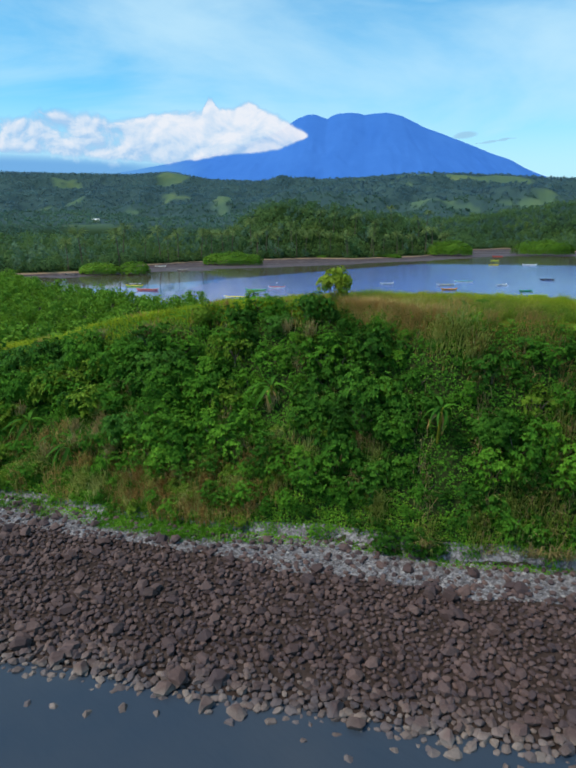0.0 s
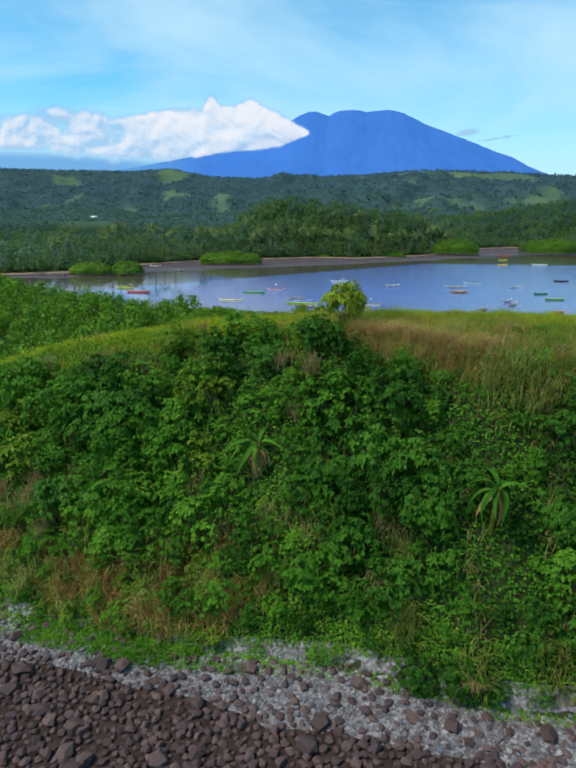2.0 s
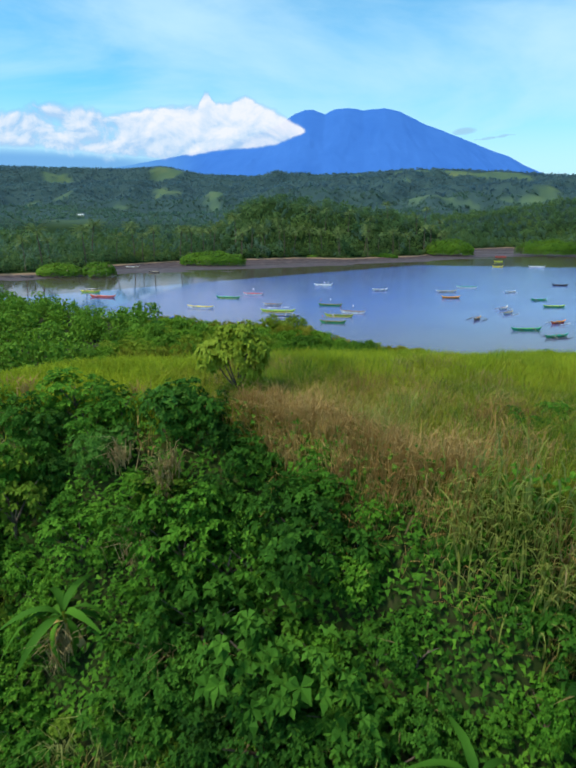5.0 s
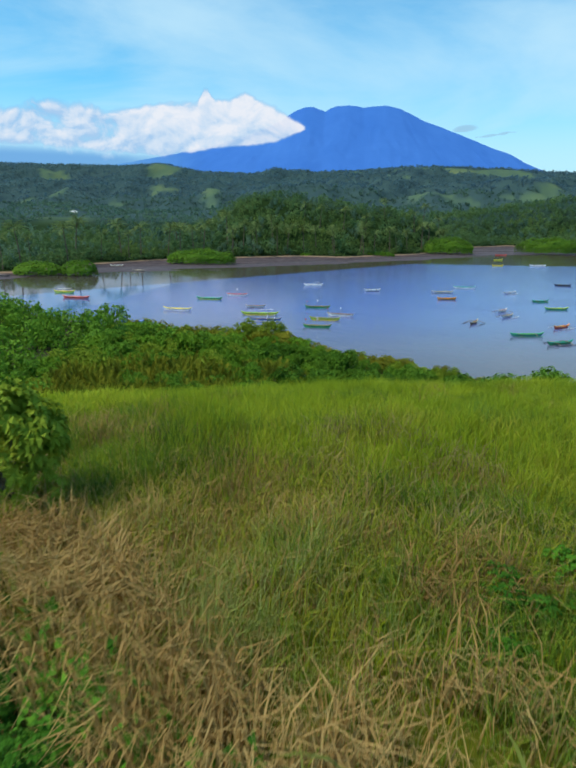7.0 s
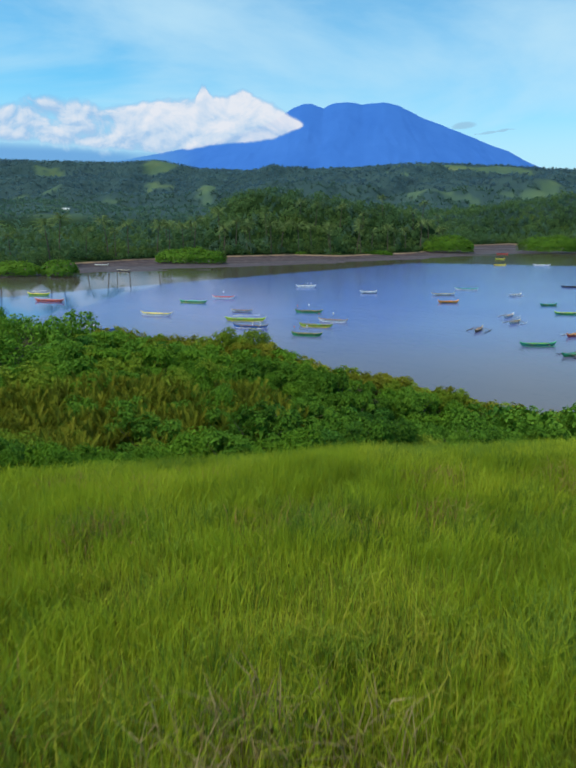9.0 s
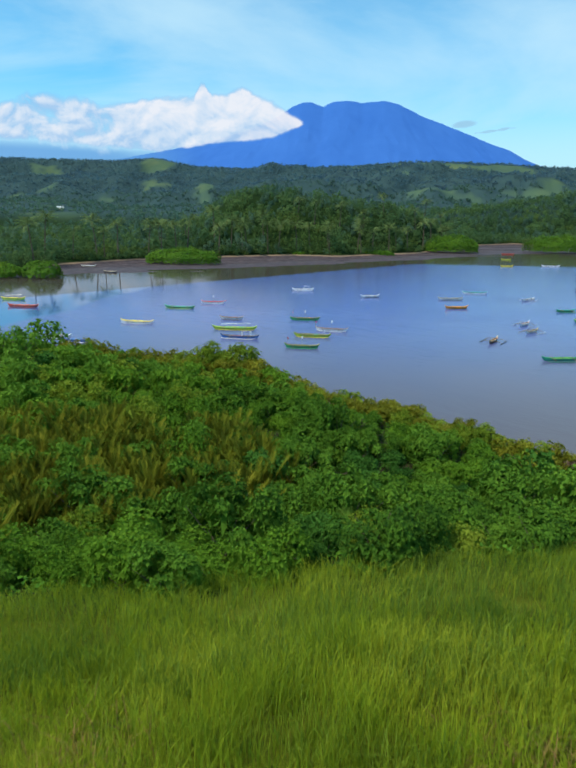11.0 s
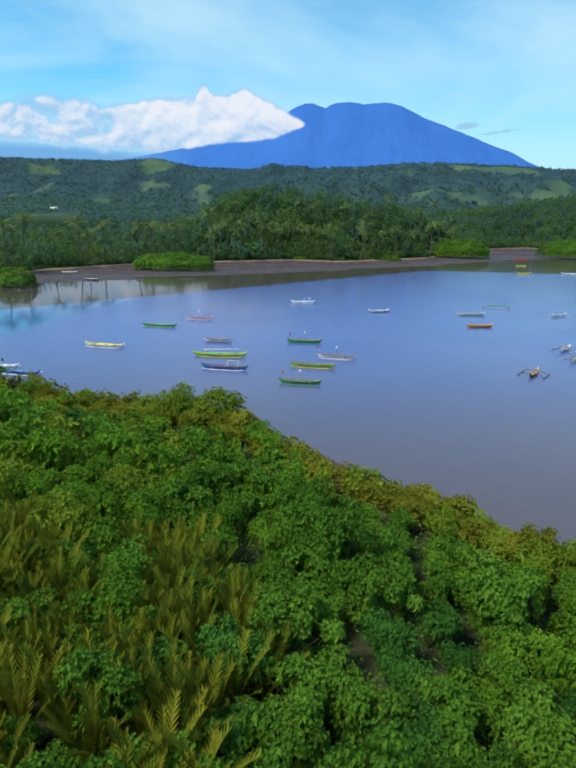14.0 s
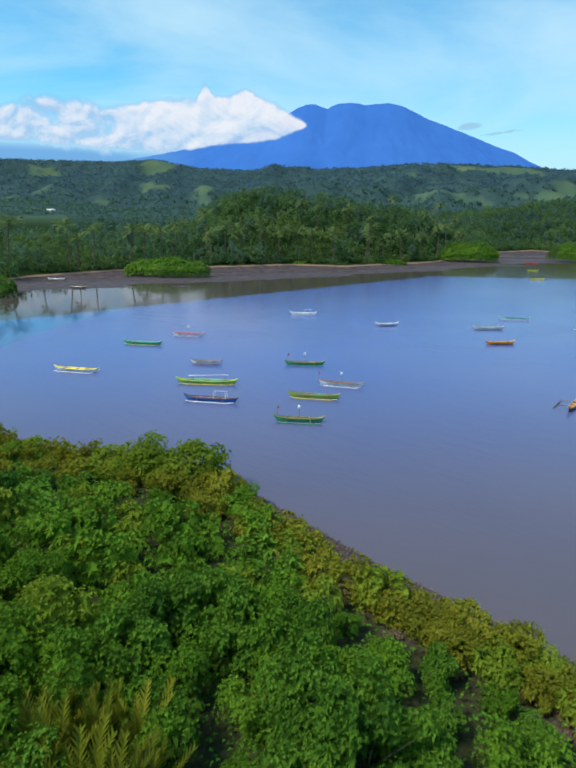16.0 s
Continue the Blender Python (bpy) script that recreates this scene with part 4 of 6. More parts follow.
def undergrowth():
    """Creepers and seedlings that close the ground between the shrubs."""
    n = 16000
    x = rng.uniform(-26, 26, n)
    q = rng.uniform(-0.10, 0.14, n) + 0.04 * wave_noise(x, x, 0.8, 33)
    y = foot_y(x) + q * (brow_y(x) - foot_y(x))
    up = np.stack([x, y, height(x, y) + rng.uniform(0.02, 0.45, n) * np.clip(0.4 + 5 * q, 0.15, 1)], -1)
    stuff("undergrowth", *leaves(up, np.tile(np.array([0, -0.4, 0.9]), (n, 1)), 0.18, 0.14, tri=True), LEAF_LUSH, "bright green creepers where the bank meets the beach", "undergrowth")
    n = 50000
    x = rng.uniform(-27, 27, n)
    f, b = foot_y(x), brow_y(x)
    s = rng.uniform(-0.10, 1.0, n) + 0.03 * wave_noise(x, x, 0.6, 31)
    y = f + s * (b - f)
    z = height(x, y) + rng.uniform(0.02, 0.75, n) * np.clip(s * 6 + 0.4, 0.1, 1)
    out = np.tile(np.array([0, -0.6, 0.8]), (n, 1))
    pick = rng.random(n) < 0.3
    for mask, mat, label in ((pick, LEAF_FRESH, "bright green creepers and seedlings covering the bank"), (~pick, LEAF_DEEP, "dark green creepers covering the bank")):
        stuff("undergrowth", *leaves(np.stack([x, y, z], -1)[mask], out[mask], 0.19, 0.15, tri=True), mat, label, "undergrowth")


def blades(x, y, length, width, lean=0.5, r=rng, lift=0.0, toward=None):
    """Grass blades of two bent segments, rooted in the ground."""
    n = len(x)
    root = np.stack([x, y, height(x, y) + lift - 0.03], -1)
    a = r.uniform(0, 2 * np.pi, n)
    if toward is not None:
        a = np.where(r.random(n) < 0.6, toward + r.normal(0, 0.5, n), a)
    d = np.stack([np.cos(a), np.sin(a), 0 * a], -1)
    side = np.stack([-np.sin(a), np.cos(a), 0 * a], -1)
    turn = r.normal(0, 0.8, n)
    side = side * np.cos(turn)[:, None] + d * np.sin(turn)[:, None]
    ln = (length * r.uniform(0.55, 1.25, n))[:, None]
    w = (width * r.uniform(0.6, 1.3, n))[:, None]
    ln_out = lean * r.uniform(0.3, 1.3, n)[:, None]
    up = np.array([0, 0, 1.0])
    mid = root + ln * (0.55 * up + 0.22 * ln_out * d)
    tip = root + ln * ((0.93 - 0.25 * ln_out) * up + 0.75 * ln_out * d)
    v = np.stack([root - side * w * 0.5, root + side * w * 0.5, mid + side * w * 0.5, mid - side * w * 0.5, tip], 1)
    f = ((np.arange(n) * 5)[:, None, None] + np.array([(0, 1, 2), (0, 2, 3), (3, 2, 4)])[None]).reshape(-1, 3)
    return v.reshape(-1, 3), f


def tufted(n, x0, x1, y0, y1, per, spread, r=rng):
    """Spots drawn together into tufts."""
    k = max(1, n // per)
    cx, cy = r.uniform(x0, x1, k), r.uniform(y0, y1, k)
    i = r.integers(0, k, n)
    return cx[i] + r.normal(0, spread, n), cy[i] + r.normal(0, spread, n)


def tussock(x, y):
    """How tall the grass stands: it grows in tussocks with lower hollows between."""
    return 0.92 + 0.38 * wave_noise(x, y, 1.3, 81) + 0.2 * wave_noise(x, y, 0.4, 82)


def on_top(x, y, slack=0.0):
    return (y > brow_y(x) - 0.6 + slack) & (y < grass_edge(x)) & (height(x, y) > 3.2)


def hill_grass():
    x, y = tufted(100000, -1, 23, 40, 74, 40, 0.34)
    keep = on_top(x, y) & ((x < 1) | (y > brow_y(x) + 1.5 + 10.0 * rng.random(len(x))))
    stuff("grass", *blades(x[keep], y[keep], tussock(x[keep], y[keep]), 0.013, 0.5), GRASS, "tall yellow-green grass covering the hilltop", "grass")
    x, y = tufted(30000, -2, 24, 38, 76, 9, 0.3)
    keep = on_top(x, y) & ((x < 3) | (y > brow_y(x) + 2.5))
    stuff("grass", *blades(x[keep], y[keep], 0.65, 0.026, 0.5), GRASS, "low green grass under the tall blades", "grass")
    x, y = tufted(16000, -2, 24, 38, 74, 20, 0.16)
    keep = on_top(x, y)
    stuff("grass", *blades(x[keep], y[keep], 1.0, 0.014, 0.8), LEAF_YELLOW, "taller green grass tufts on the hilltop", "grass")
    x, y = tufted(40000, -36, 46, 40, 86, 12, 0.4)
    keep = on_top(x, y) & ((x < -0.5) | (x > 22.5))
    stuff("grass", *blades(x[keep], y[keep], 0.95, 0.07, 0.9), GRASS, "tall yellow-green grass on the hill's shoulder", "grass")
    x, y = tufted(16000, -30, 0, 46, 72, 14, 0.35)
    keep = on_top(x, y)
    stuff("grass", *blades(x[keep], y[keep], 0.9, 0.05, 0.8), GRASS, "yellow-green grass on the hill's shoulder", "grass")
    x, y = tufted(15000, -40, -3, 38, 66, 16, 0.35)
    q = (y - foot_y(x)) / (brow_y(x) - foot_y(x))
    keep = (q > np.where(x < -9, 0.78, 0.9)) & (q < 1.05)
    stuff("grass", *blades(x[keep], y[keep], 1.05, 0.045, 0.8), GRASS, "yellow-green grass spilling over the brow", "grass")
    x, y = tufted(44000, -2, 26, 71, 89, 30, 0.34)
    keep = (y > 60) & (y < grass_edge(x) + 1.2)
    deep = rng.random(len(x)) < 0.35 + 0.4 * sstep(wave_noise(x, y, 0.3, 78), -0.3, 0.5)
    for pick, mat, label in ((keep & ~deep, GRASS, "yellow-green grass running down to the marsh"), (keep & deep, GRASS_DEEP, "deeper green grass running down to the marsh")):
        stuff("grass", *blades(x[pick], y[pick], 1.0, 0.015, 0.6), mat, label, "grass")
    x, y = tufted(2500, 2, 20, 45.5, 54, 70, 0.5)
    keep = on_top(x, y)
    stuff("dry_grass", *blades(x[keep], y[keep], 0.95, 0.02, 1.0), DRY_REED, "withered grey-brown grass behind the brow", "grass")
    x, y = tufted(46000, 1, 21, 41, 55, 55, 0.33)
    d = y - brow_y(x) - 1.4 * wave_noise(x, y, 0.3, 79)
    keep = (d > 0.2) & (d < 8.5)
    straw = wave_noise(x, y, 0.9, 80) + rng.normal(0, 0.5, len(x)) > 0.1 + 0.12 * np.clip(x - 9, 0, 20)
    lush = x + rng.normal(0, 2.0, len(x)) > 11
    for pick, mat, label in ((keep & ~straw & lush, GRASS_DEEP, "deep green grass on the seaward side of the hilltop"), (keep & straw, GRASS_DRY, "straw-brown grass on the seaward side of the hilltop"), (keep & ~straw & ~lush & (y < 47), REED, "pale green cane grass among the straw"), (keep & ~straw & ~lush & (y >= 47), GRASS_DEEP, "green grass among the straw")):
        stuff("dry_grass" if mat is GRASS_DRY else "grass", *blades(x[pick], y[pick], 1.05 * tussock(x[pick], y[pick]), 0.014, 0.8), mat, label, "grass")
    # dry, browned grass along the brow
    x, y = tufted(11000, 3.0, 10.4, 40.0, 49.5, 60, 0.22)
    d = y - brow_y(x)
    keep = (d > -0.9) & (d < 2.4 - 0.18 * (x - 3.4))
    stuff("dry_grass", *blades(x[keep], y[keep], 1.5, 0.020, 1.0, toward=-1.4), GRASS_DRY, "dense withered brown grass on the brow", "grass")
    x, y = tufted(14000, 3.2, 26, 37, 53, 34, 0.28)
    d = y - brow_y(x)
    keep = (d > -2.2) & (d < 3.0 + 3.5 * np.sin(x * 0.9) * np.sin(x * 0.37 + 1) + 1.0)
    stuff("dry_grass", *blades(x[keep], y[keep], 1.25, 0.021, 1.0, toward=-1.3), GRASS_DRY, "dry brown grass along the brow of the bank", "grass")
    x, y = tufted(22000, -1, 24, 44, 60, 130, 0.8)
    keep = on_top(x, y) & (rng.random(len(x)) < np.clip((59 - y) / 9, 0.1, 1))
    stuff("grass", *blades(x[keep], y[keep], 1.05, 0.017, 0.9), LEAF_OLIVE, "browned olive grass on the seaward side of the hilltop", "grass")
    x, y = tufted(40000, 0, 23, 43, 72, 60, 0.4)
    keep = on_top(x, y) & (wave_noise(x, y, 0.55, 77) + 0.6 * sstep(x - 0.8 * (y - 44), 2, 12) > 0.3)
    stuff("grass", *blades(x[keep], y[keep], 1.05 * tussock(x[keep], y[keep]), 0.014, 0.7), GRASS_DEEP, "deeper green grass in patches on the hilltop", "grass")
    x, y = tufted(3000, 0, 23, 44, 70, 100, 0.6)
    stuff("dry_grass", *blades(x, y, 0.85, 0.017, 1.1), GRASS_DRY, "withered stalks among the green grass", "grass")
    x, y = tufted(2600, -34, 3, 44, 60, 40, 0.28)
    d = y - brow_y(x)
    keep = (d > -1.2) & (d < 1.6)
    stuff("dry_grass", *blades(x[keep], y[keep], 1.2, 0.05, 0.9, toward=-1.3), GRASS_DRY, "withered grass tufts on the brow", "grass")
    x, y = tufted(9000, -26, 2, 34, 44, 45, 0.35)
    s = (y - foot_y(x)) / (brow_y(x) - foot_y(x))
    keep = (s > 0.0) & (s < 0.34) & (wave_noise(x, y, 0.35, 41) > -0.1)
    stuff("dry_grass", *blades(x[keep], y[keep], 1.3, 0.03, 1.0, toward=-1.5, lift=0.2), GRASS_DRY, "dry brown grass at the foot of the bank", "grass")
    x, y = tufted(9000, -22, 20, 33, 46, 90, 0.4)
    s = (y - foot_y(x)) / (brow_y(x) - foot_y(x))
    keep = (s > 0.0) & (s < 0.5) & (wave_noise(x, y, 0.4, 43) > np.where(x < 8, -0.1, 0.35))
    stuff("grass", *blades(x[keep], y[keep], 1.5, 0.028, 1.1, toward=-1.5, lift=0.5), REED, "tall pale green cane grass hanging on the lower bank", "grass")
    x, y = tufted(5000, -24, 8, 36, 56, 70, 0.22)
    s = (y - foot_y(x)) / (brow_y(x) - foot_y(x))
    keep = (s > 0.1) & (s < 0.85)
    stuff("dry_grass", *blades(x[keep], y[keep], 1.3, 0.03, 1.2, toward=-1.5, lift=0.9), DRY_REED, "withered grass clumps hanging among the shrubs", "grass")
    x, y = tufted(4200, -24, 16, 33, 41, 60, 0.5)
    s = (y - foot_y(x)) / (brow_y(x) - foot_y(x))
    keep = (s > -0.12) & (s < 0.2)
    stuff("grass", *blades(x[keep], y[keep], 0.7, 0.05, 1.0, toward=-1.5), LEAF_FRESH, "bright green grass where the bank meets the beach", "grass")


def reed_bed():
    spots = [(10.1, 39.6, 1.0), (11.2, 39.2, 1.0), (12.2, 38.4, 1.0), (15.5, 34.2, 1.2), (16.8, 33.4, 1.2), (14.2, 33.6, 1.0), (18.4, 34.5, 1.2), (20.0, 33.6, 1.2),
             (12.2, 33.4, 0.8), (22.0, 35.0, 1.2), (17.5, 36.0, 1.1), (-3.8, 36.6, 0.8), (-20.0, 40.5, 1.0), (-16.0, 38.6, 0.9), (24.5, 34.0, 1.2), (9.0, 33.2, 0.7), (6.0, 34.9, 0.6)]
    xs, ys = [], []
    for x, y, r in spots:
        xs.append(rng.normal(x, 0.45 * r, 150))
        ys.append(rng.normal(y, 0.45 * r, 150))
    x, y = np.concatenate(xs), np.concatenate(ys)
    n = len(x)
    root = np.stack([x, y, height(x, y) + np.where((y > 38.2) & (x > 9), 1.0, 0.5)], -1)
    a = np.where(rng.random(n) < 0.55, -1.57 + rng.normal(0, 0.7, n), rng.uniform(0, 6.28, n))
    d = np.stack([np.cos(a), np.sin(a), 0 * a], -1)
    side = np.stack([-np.sin(a), np.cos(a), 0 * a], -1)
    ln, w = rng.uniform(0.8, 1.7, (n, 1)), rng.uniform(0.026, 0.06, (n, 1))
    rows = []
    for t, wide in ((0, 0.7), (0.35, 1.0), (0.65, 1.0), (0.9, 0.7), (1.12, 0.1)):       # each blade rises, bows over and hangs
        mid = root + ln * ((1.2 * t - 0.62 * t * t) * np.array([0, 0, 1.0]) + 0.5 * t ** 1.6 * d)
        rows += [mid - side * w * wide * 0.5, mid + side * w * wide * 0.5]
    v = np.stack(rows, 1).reshape(-1, 3)
    f = ((np.arange(n) * 10)[:, None, None] + np.array([(2 * i, 2 * i + 1, 2 * i + 3, 2 * i + 2) for i in range(4)])[None]).reshape(-1, 4)
    stuff("reeds", v, f, REED, "pale yellowish reeds drooping out of the bank", "reeds")


def dry_reeds():
    x, q = tufted(1100, 8.5, 24, 0.02, 0.5, 60, 0.25)
    x, q = x, np.clip(q, 0.0, 0.9)
    y = foot_y(x) + q * (brow_y(x) - foot_y(x)) - 0.5
    stuff("dry_reeds", *blades(x, y, 1.15, 0.05, 1.25, toward=-1.5, lift=0.9), DRY_REED, "withered reeds hanging on the steep bank", "reeds")
    x, y = tufted(1500, -9.5, -2.5, 35.6, 38.6, 50, 0.3)
    stuff("dry_grass", *blades(x, y, 1.0, 0.045, 1.1, toward=-1.5, lift=0.35), GRASS_DRY, "brown grass clumps above the beach", "grass")


def foot_grass():
    """Short green grass where the gully opens on the beach, and tan grass on the slope above it."""
    x, q = tufted(15000, -13.5, -5.6, -1.5, 1.0, 60, 0.26)
    stuff("foot_grass", *blades(x, foot_y(x) + q, 0.30, 0.04, 0.9), LEAF_FRESH, "short bright green grass above the gravel", "grass")
    x, q = tufted(3200, -14.0, -5.5, 0.3, 3.0, 60, 0.28)
    stuff("dry_grass", *blades(x, foot_y(x) + q, 0.95, 0.035, 1.0, toward=-1.5, lift=0.25), GRASS_DRY, "tan dry grass on the slope above the beach", "grass")


def banana_leaf(length, width):
    """A long arching leaf blade with a raised midrib, base at the origin, along +x."""
    vs, fs, n = [], [], 9
    for i in range(n + 1):
        t = i / n
        w = width * (0.16 if t < 0.12 else math.sin(math.pi * min(1, 0.10 + 0.88 * t)) ** 0.7) * 0.5 * (1 + 0.10 * math.sin(i * 2.4))
        x, z = length * (t - 0.16 * t * t), length * (0.60 * t - 1.15 * t * t)
        vs += [(x, -w, z + 0.32 * w), (x, 0, z), (x, w, z + 0.32 * w)]
    for i in range(n):
        a = 3 * i
        fs += [(a, a + 1, a + 4, a + 3), (a + 1, a + 2, a + 5, a + 4)]
    return np.array(vs), np.array(fs)


def banana_plants():
    leaf_me = mesh_np("leaf", *banana_leaf(1.55, 0.21), LEAF_DARK, True)
    young_me = mesh_np("leaf", *banana_leaf(1.3, 0.21), LEAF_DEEP, True)
    dead_me = mesh_np("dead_leaf", *banana_leaf(1.35, 0.2), GRASS_DRY, True)
    stem_me = mesh_np("stem", *tube([(0, 0, -0.8), (0, 0, 0.6), (0.05, 0, 1.6)], [0.09, 0.08, 0.04], 8), LEAF_OLIVE, True)
    first = None
    for x, y, z, size in BANANAS:
        m = pose(x, y - 0.6, z, 12, 0, float(rng.uniform(-40, 40)))
        if first is None:
            first = thing("banana_plant", "wild banana plant with torn arching leaves", "banana plant", "banana plants on the bank")
            part("stem", stem_me, None, first)
            for k in range(13):
                lf = part("leaf", young_me if k % 5 == 0 else leaf_me, None, first)
                lf.matrix_basis = pose(0, 0, 1.4 + 0.05 * (k % 3), 25 * math.sin(k * 2.1), -38 + 17 * (k * 7 % 6), k * 138 + 14 * math.sin(k * 1.7))
            for k in range(3):
                lf = part("dead_leaf", dead_me, None, first, "withered brown leaf hanging down")
                lf.matrix_basis = pose(0, 0, 1.3, 20 * (k - 1), 30 + 9 * k, 195 + k * 80)
            ob = first
            ob.matrix_basis = m
        else:
            ob = copy_thing(first, m)
        ob.scale = (size,) * 3


# mangroves and scrub between the hill and the lagoon
MARSH_KINDS = [
    bush_kind(1100, 1.8, 2.7, 11, 0.125, LEAF_MARSH, "dense green mangrove shrub", 6, True),
    bush_kind(1100, 1.85, 2.5, 11, 0.12, LEAF_LUSH, "bright green rounded mangrove shrub", 6, True),
    bush_kind(1050, 1.7, 2.6, 10, 0.125, LEAF_BLUE, "blue-green leafy mangrove shrub", 6, True),
    bush_kind(1150, 1.7, 2.5, 12, 0.115, LEAF_OLIVE, "olive-brown mangrove shrub at the water's edge", 6, True),
    bush_kind(1050, 1.9, 2.2, 11, 0.125, LEAF_LUSH, "low spreading green mangrove shrub", 6, True),
    bush_kind(1600, 2.5, 4.0, 15, 0.14, LEAF_MARSH, "tall dark green mangrove tree", 6, True),
    bush_kind(1150, 1.9, 2.6, 12, 0.12, LEAF_YELLOW, "yellow-green rounded mangrove shrub", 6, True),
    bush_kind(480, 1.5, 1.6, 9, 0.12, LEAF_BROWN, "withered brown scrub by the lagoon", 6, True),
]


YOUNG_PALMS = ((7.6, 87.6, 1.0, 0.75), (4.2, 86.6, 0.9, 0.65), (12.0, 89.4, 1.1, 0.8))


def nipa_zone(x, y):
    wob = 2.2 * math.sin(x * 0.7 + 0.4 * y) + 1.5 * math.sin(y * 0.9)
    return ((x + 13 + 0.5 * wob) / 11.5) ** 2 + ((y - 103 - wob) / 11.5) ** 2 < 1 or ((x - 0.2) / 8.0) ** 2 + ((y - 104.5 - wob) / 7.6) ** 2 < 1


def marsh_shrubs():
    def keep(x, y):
        edge = float(np.interp(x, NEAR_X, NEAR_Y))
        if y > edge - (2.2 if x < 4 else 5.6) or (abs(x + 9.6) < 1.8 and y > 139) or (nipa_zone(x, y) and rng.random() < 0.965):
            return False
        if y > edge - 8 and x > 5 and rng.random() < 0.45:
            return False
        if (x - 9.2) ** 2 + ((y - 98.8) * 1.1) ** 2 < 3.0 or any((x - px) ** 2 + (y - py + 0.8) ** 2 < 3.4 for px, py, pz, ps in YOUNG_PALMS):       # a dark gap in the canopy
            return False
        return y > float(grass_edge(x)) + 0.9
    spots = []
    for x, y in scatter(600, -30, 34, 76, 158, 2.1, keep):
        d = float(np.interp(x, NEAR_X, NEAR_Y)) - y
        patch = float(wave_noise(np.array([x]), np.array([y]), 0.12, 51)[0])
        if d < 8 and rng.random() < 0.75:
            k = 3
        elif x < 9 and y < float(grass_edge(x)) + 6:
            k = int(rng.choice([1, 4, 6, 0], p=[0.35, 0.35, 0.05, 0.25]))
        elif x > 11.5 and y < 99:
            k = int(rng.choice([0, 5, 6], p=[0.65, 0.25, 0.1]))
        elif x > 1 and y < 109:
            k = int(rng.choice([2, 0, 5, 4], p=[0.42, 0.36, 0.10, 0.12]))
        elif (x < -4 or y > 124) and rng.random() < 0.3:
            k = 6
        elif patch > 0.05:
            k = int(rng.choice([1, 4, 0], p=[0.5, 0.3, 0.2]))
        elif patch < -0.5:
            k = int(rng.choice([2, 0], p=[0.5, 0.5]))
        else:
            k = int(rng.choice([0, 1, 4, 3, 5], p=[0.44, 0.24, 0.16, 0.03, 0.13]))
        size = rng.uniform(0.65, 1.3) * (0.62 if d < 6 else 0.76 if d < 12 else 1.0) * (0.7 if x > 5 and d < 9 else 1.0) * (0.72 if y < float(grass_edge(x)) + 5 else 1.0)
        spots.append((x, y, size, rng.uniform(0.85, 1.2), k))
    for x in np.arange(-26.0, 42.0, 1.0):        # a row of yellowed bushes along the water, with withered scrub between
        edge = float(np.interp(x, NEAR_X, NEAR_Y))
        for back in (0.0, 2.0):
            y = edge - (2.4 if x < 4 else 3.6) - back - float(rng.uniform(0, 1.6))
            spots.append((x + float(rng.uniform(-0.5, 0.5)), y, float(rng.uniform(0.4, 0.85) if x < 4 else rng.uniform(0.5, 0.95)), float(rng.uniform(0.75, 1.05)), 3 if rng.random() < 0.85 else 6))
        if x > 3:
            spots.append((x + float(rng.uniform(-0.5, 0.5)), edge - float(rng.uniform(4.4, 8.0)), float(rng.uniform(0.35, 0.7)), float(rng.uniform(0.6, 1.0)), 7))
    spots += [(-1.4, 140.2, 1.5, 0.95, 6), (-5.6, 141.6, 1.45, 0.95, 6), (-3.6, 139.6, 1.2, 0.9, 6), (0.6, 138.2, 1.1, 0.9, 3), (-3.0, 138.0, 1.1, 0.9, 3), (4.4, 132.5, 1.0, 0.9, 1)]
    spots.sort(key=lambda q: 0 if q[1] > 136 and abs(q[0] + 2.5) < 8 else abs(q[0] - 6) * 1.2 + abs(q[1] - 104))
    plant_out("mangrove", "", "mangrove", "mangroves by the lagoon", MARSH_KINDS, spots, 295, lambda x, y: -14 < x < 25 and y < 124 or abs(x + 2.5) < 8 and y > 136)
    far_kind = [crown(190, 2.4, 3.3, 14, 0.62, tri=True), crown(190, 2.5, 3.1, 13, 0.64, tri=True)]
    rows = [[], []]
    for x, y in scatter(620, -125, -29, 62, 230, 2.6, lambda x, y: y < float(np.interp(x, NEAR_X, NEAR_Y)) - 3 and height_at(x, y) < 6.0):
        rows[int(rng.random() < 0.45)].append((x, y, height_at(x, y) - 0.2, rng.uniform(0, 6.28), rng.uniform(0.8, 1.25), rng.uniform(0.8, 1.15)))
    for x, y in scatter(240, 34, 130, 62, 110, 2.8, lambda x, y: y < float(np.interp(x, NEAR_X, NEAR_Y)) - 3 and height_at(x, y) < 6.0):
        rows[0].append((x, y, height_at(x, y) - 0.2, rng.uniform(0, 6.28), rng.uniform(0.8, 1.25), rng.uniform(0.8, 1.1)))
    n = 30000
    x, y = rng.uniform(-28, 36, n), rng.uniform(80, 150, n)
    ok = (y < np.interp(x, NEAR_X, NEAR_Y) - 3.2) & (y > grass_edge(x) + 0.5) & ((x - 9.2) ** 2 + ((y - 98.8) * 1.1) ** 2 > 2)
    low = np.stack([x, y, height(x, y) + rng.uniform(0.05, 0.9, n)], -1)[ok]
    stuff("undergrowth", *leaves(low, np.tile(np.array([0, 0, 1.0]), (len(low), 1)), 0.24, 0.18, tri=True), LEAF_DEEP, "dark green undergrowth on the marshy ground", "undergrowth")
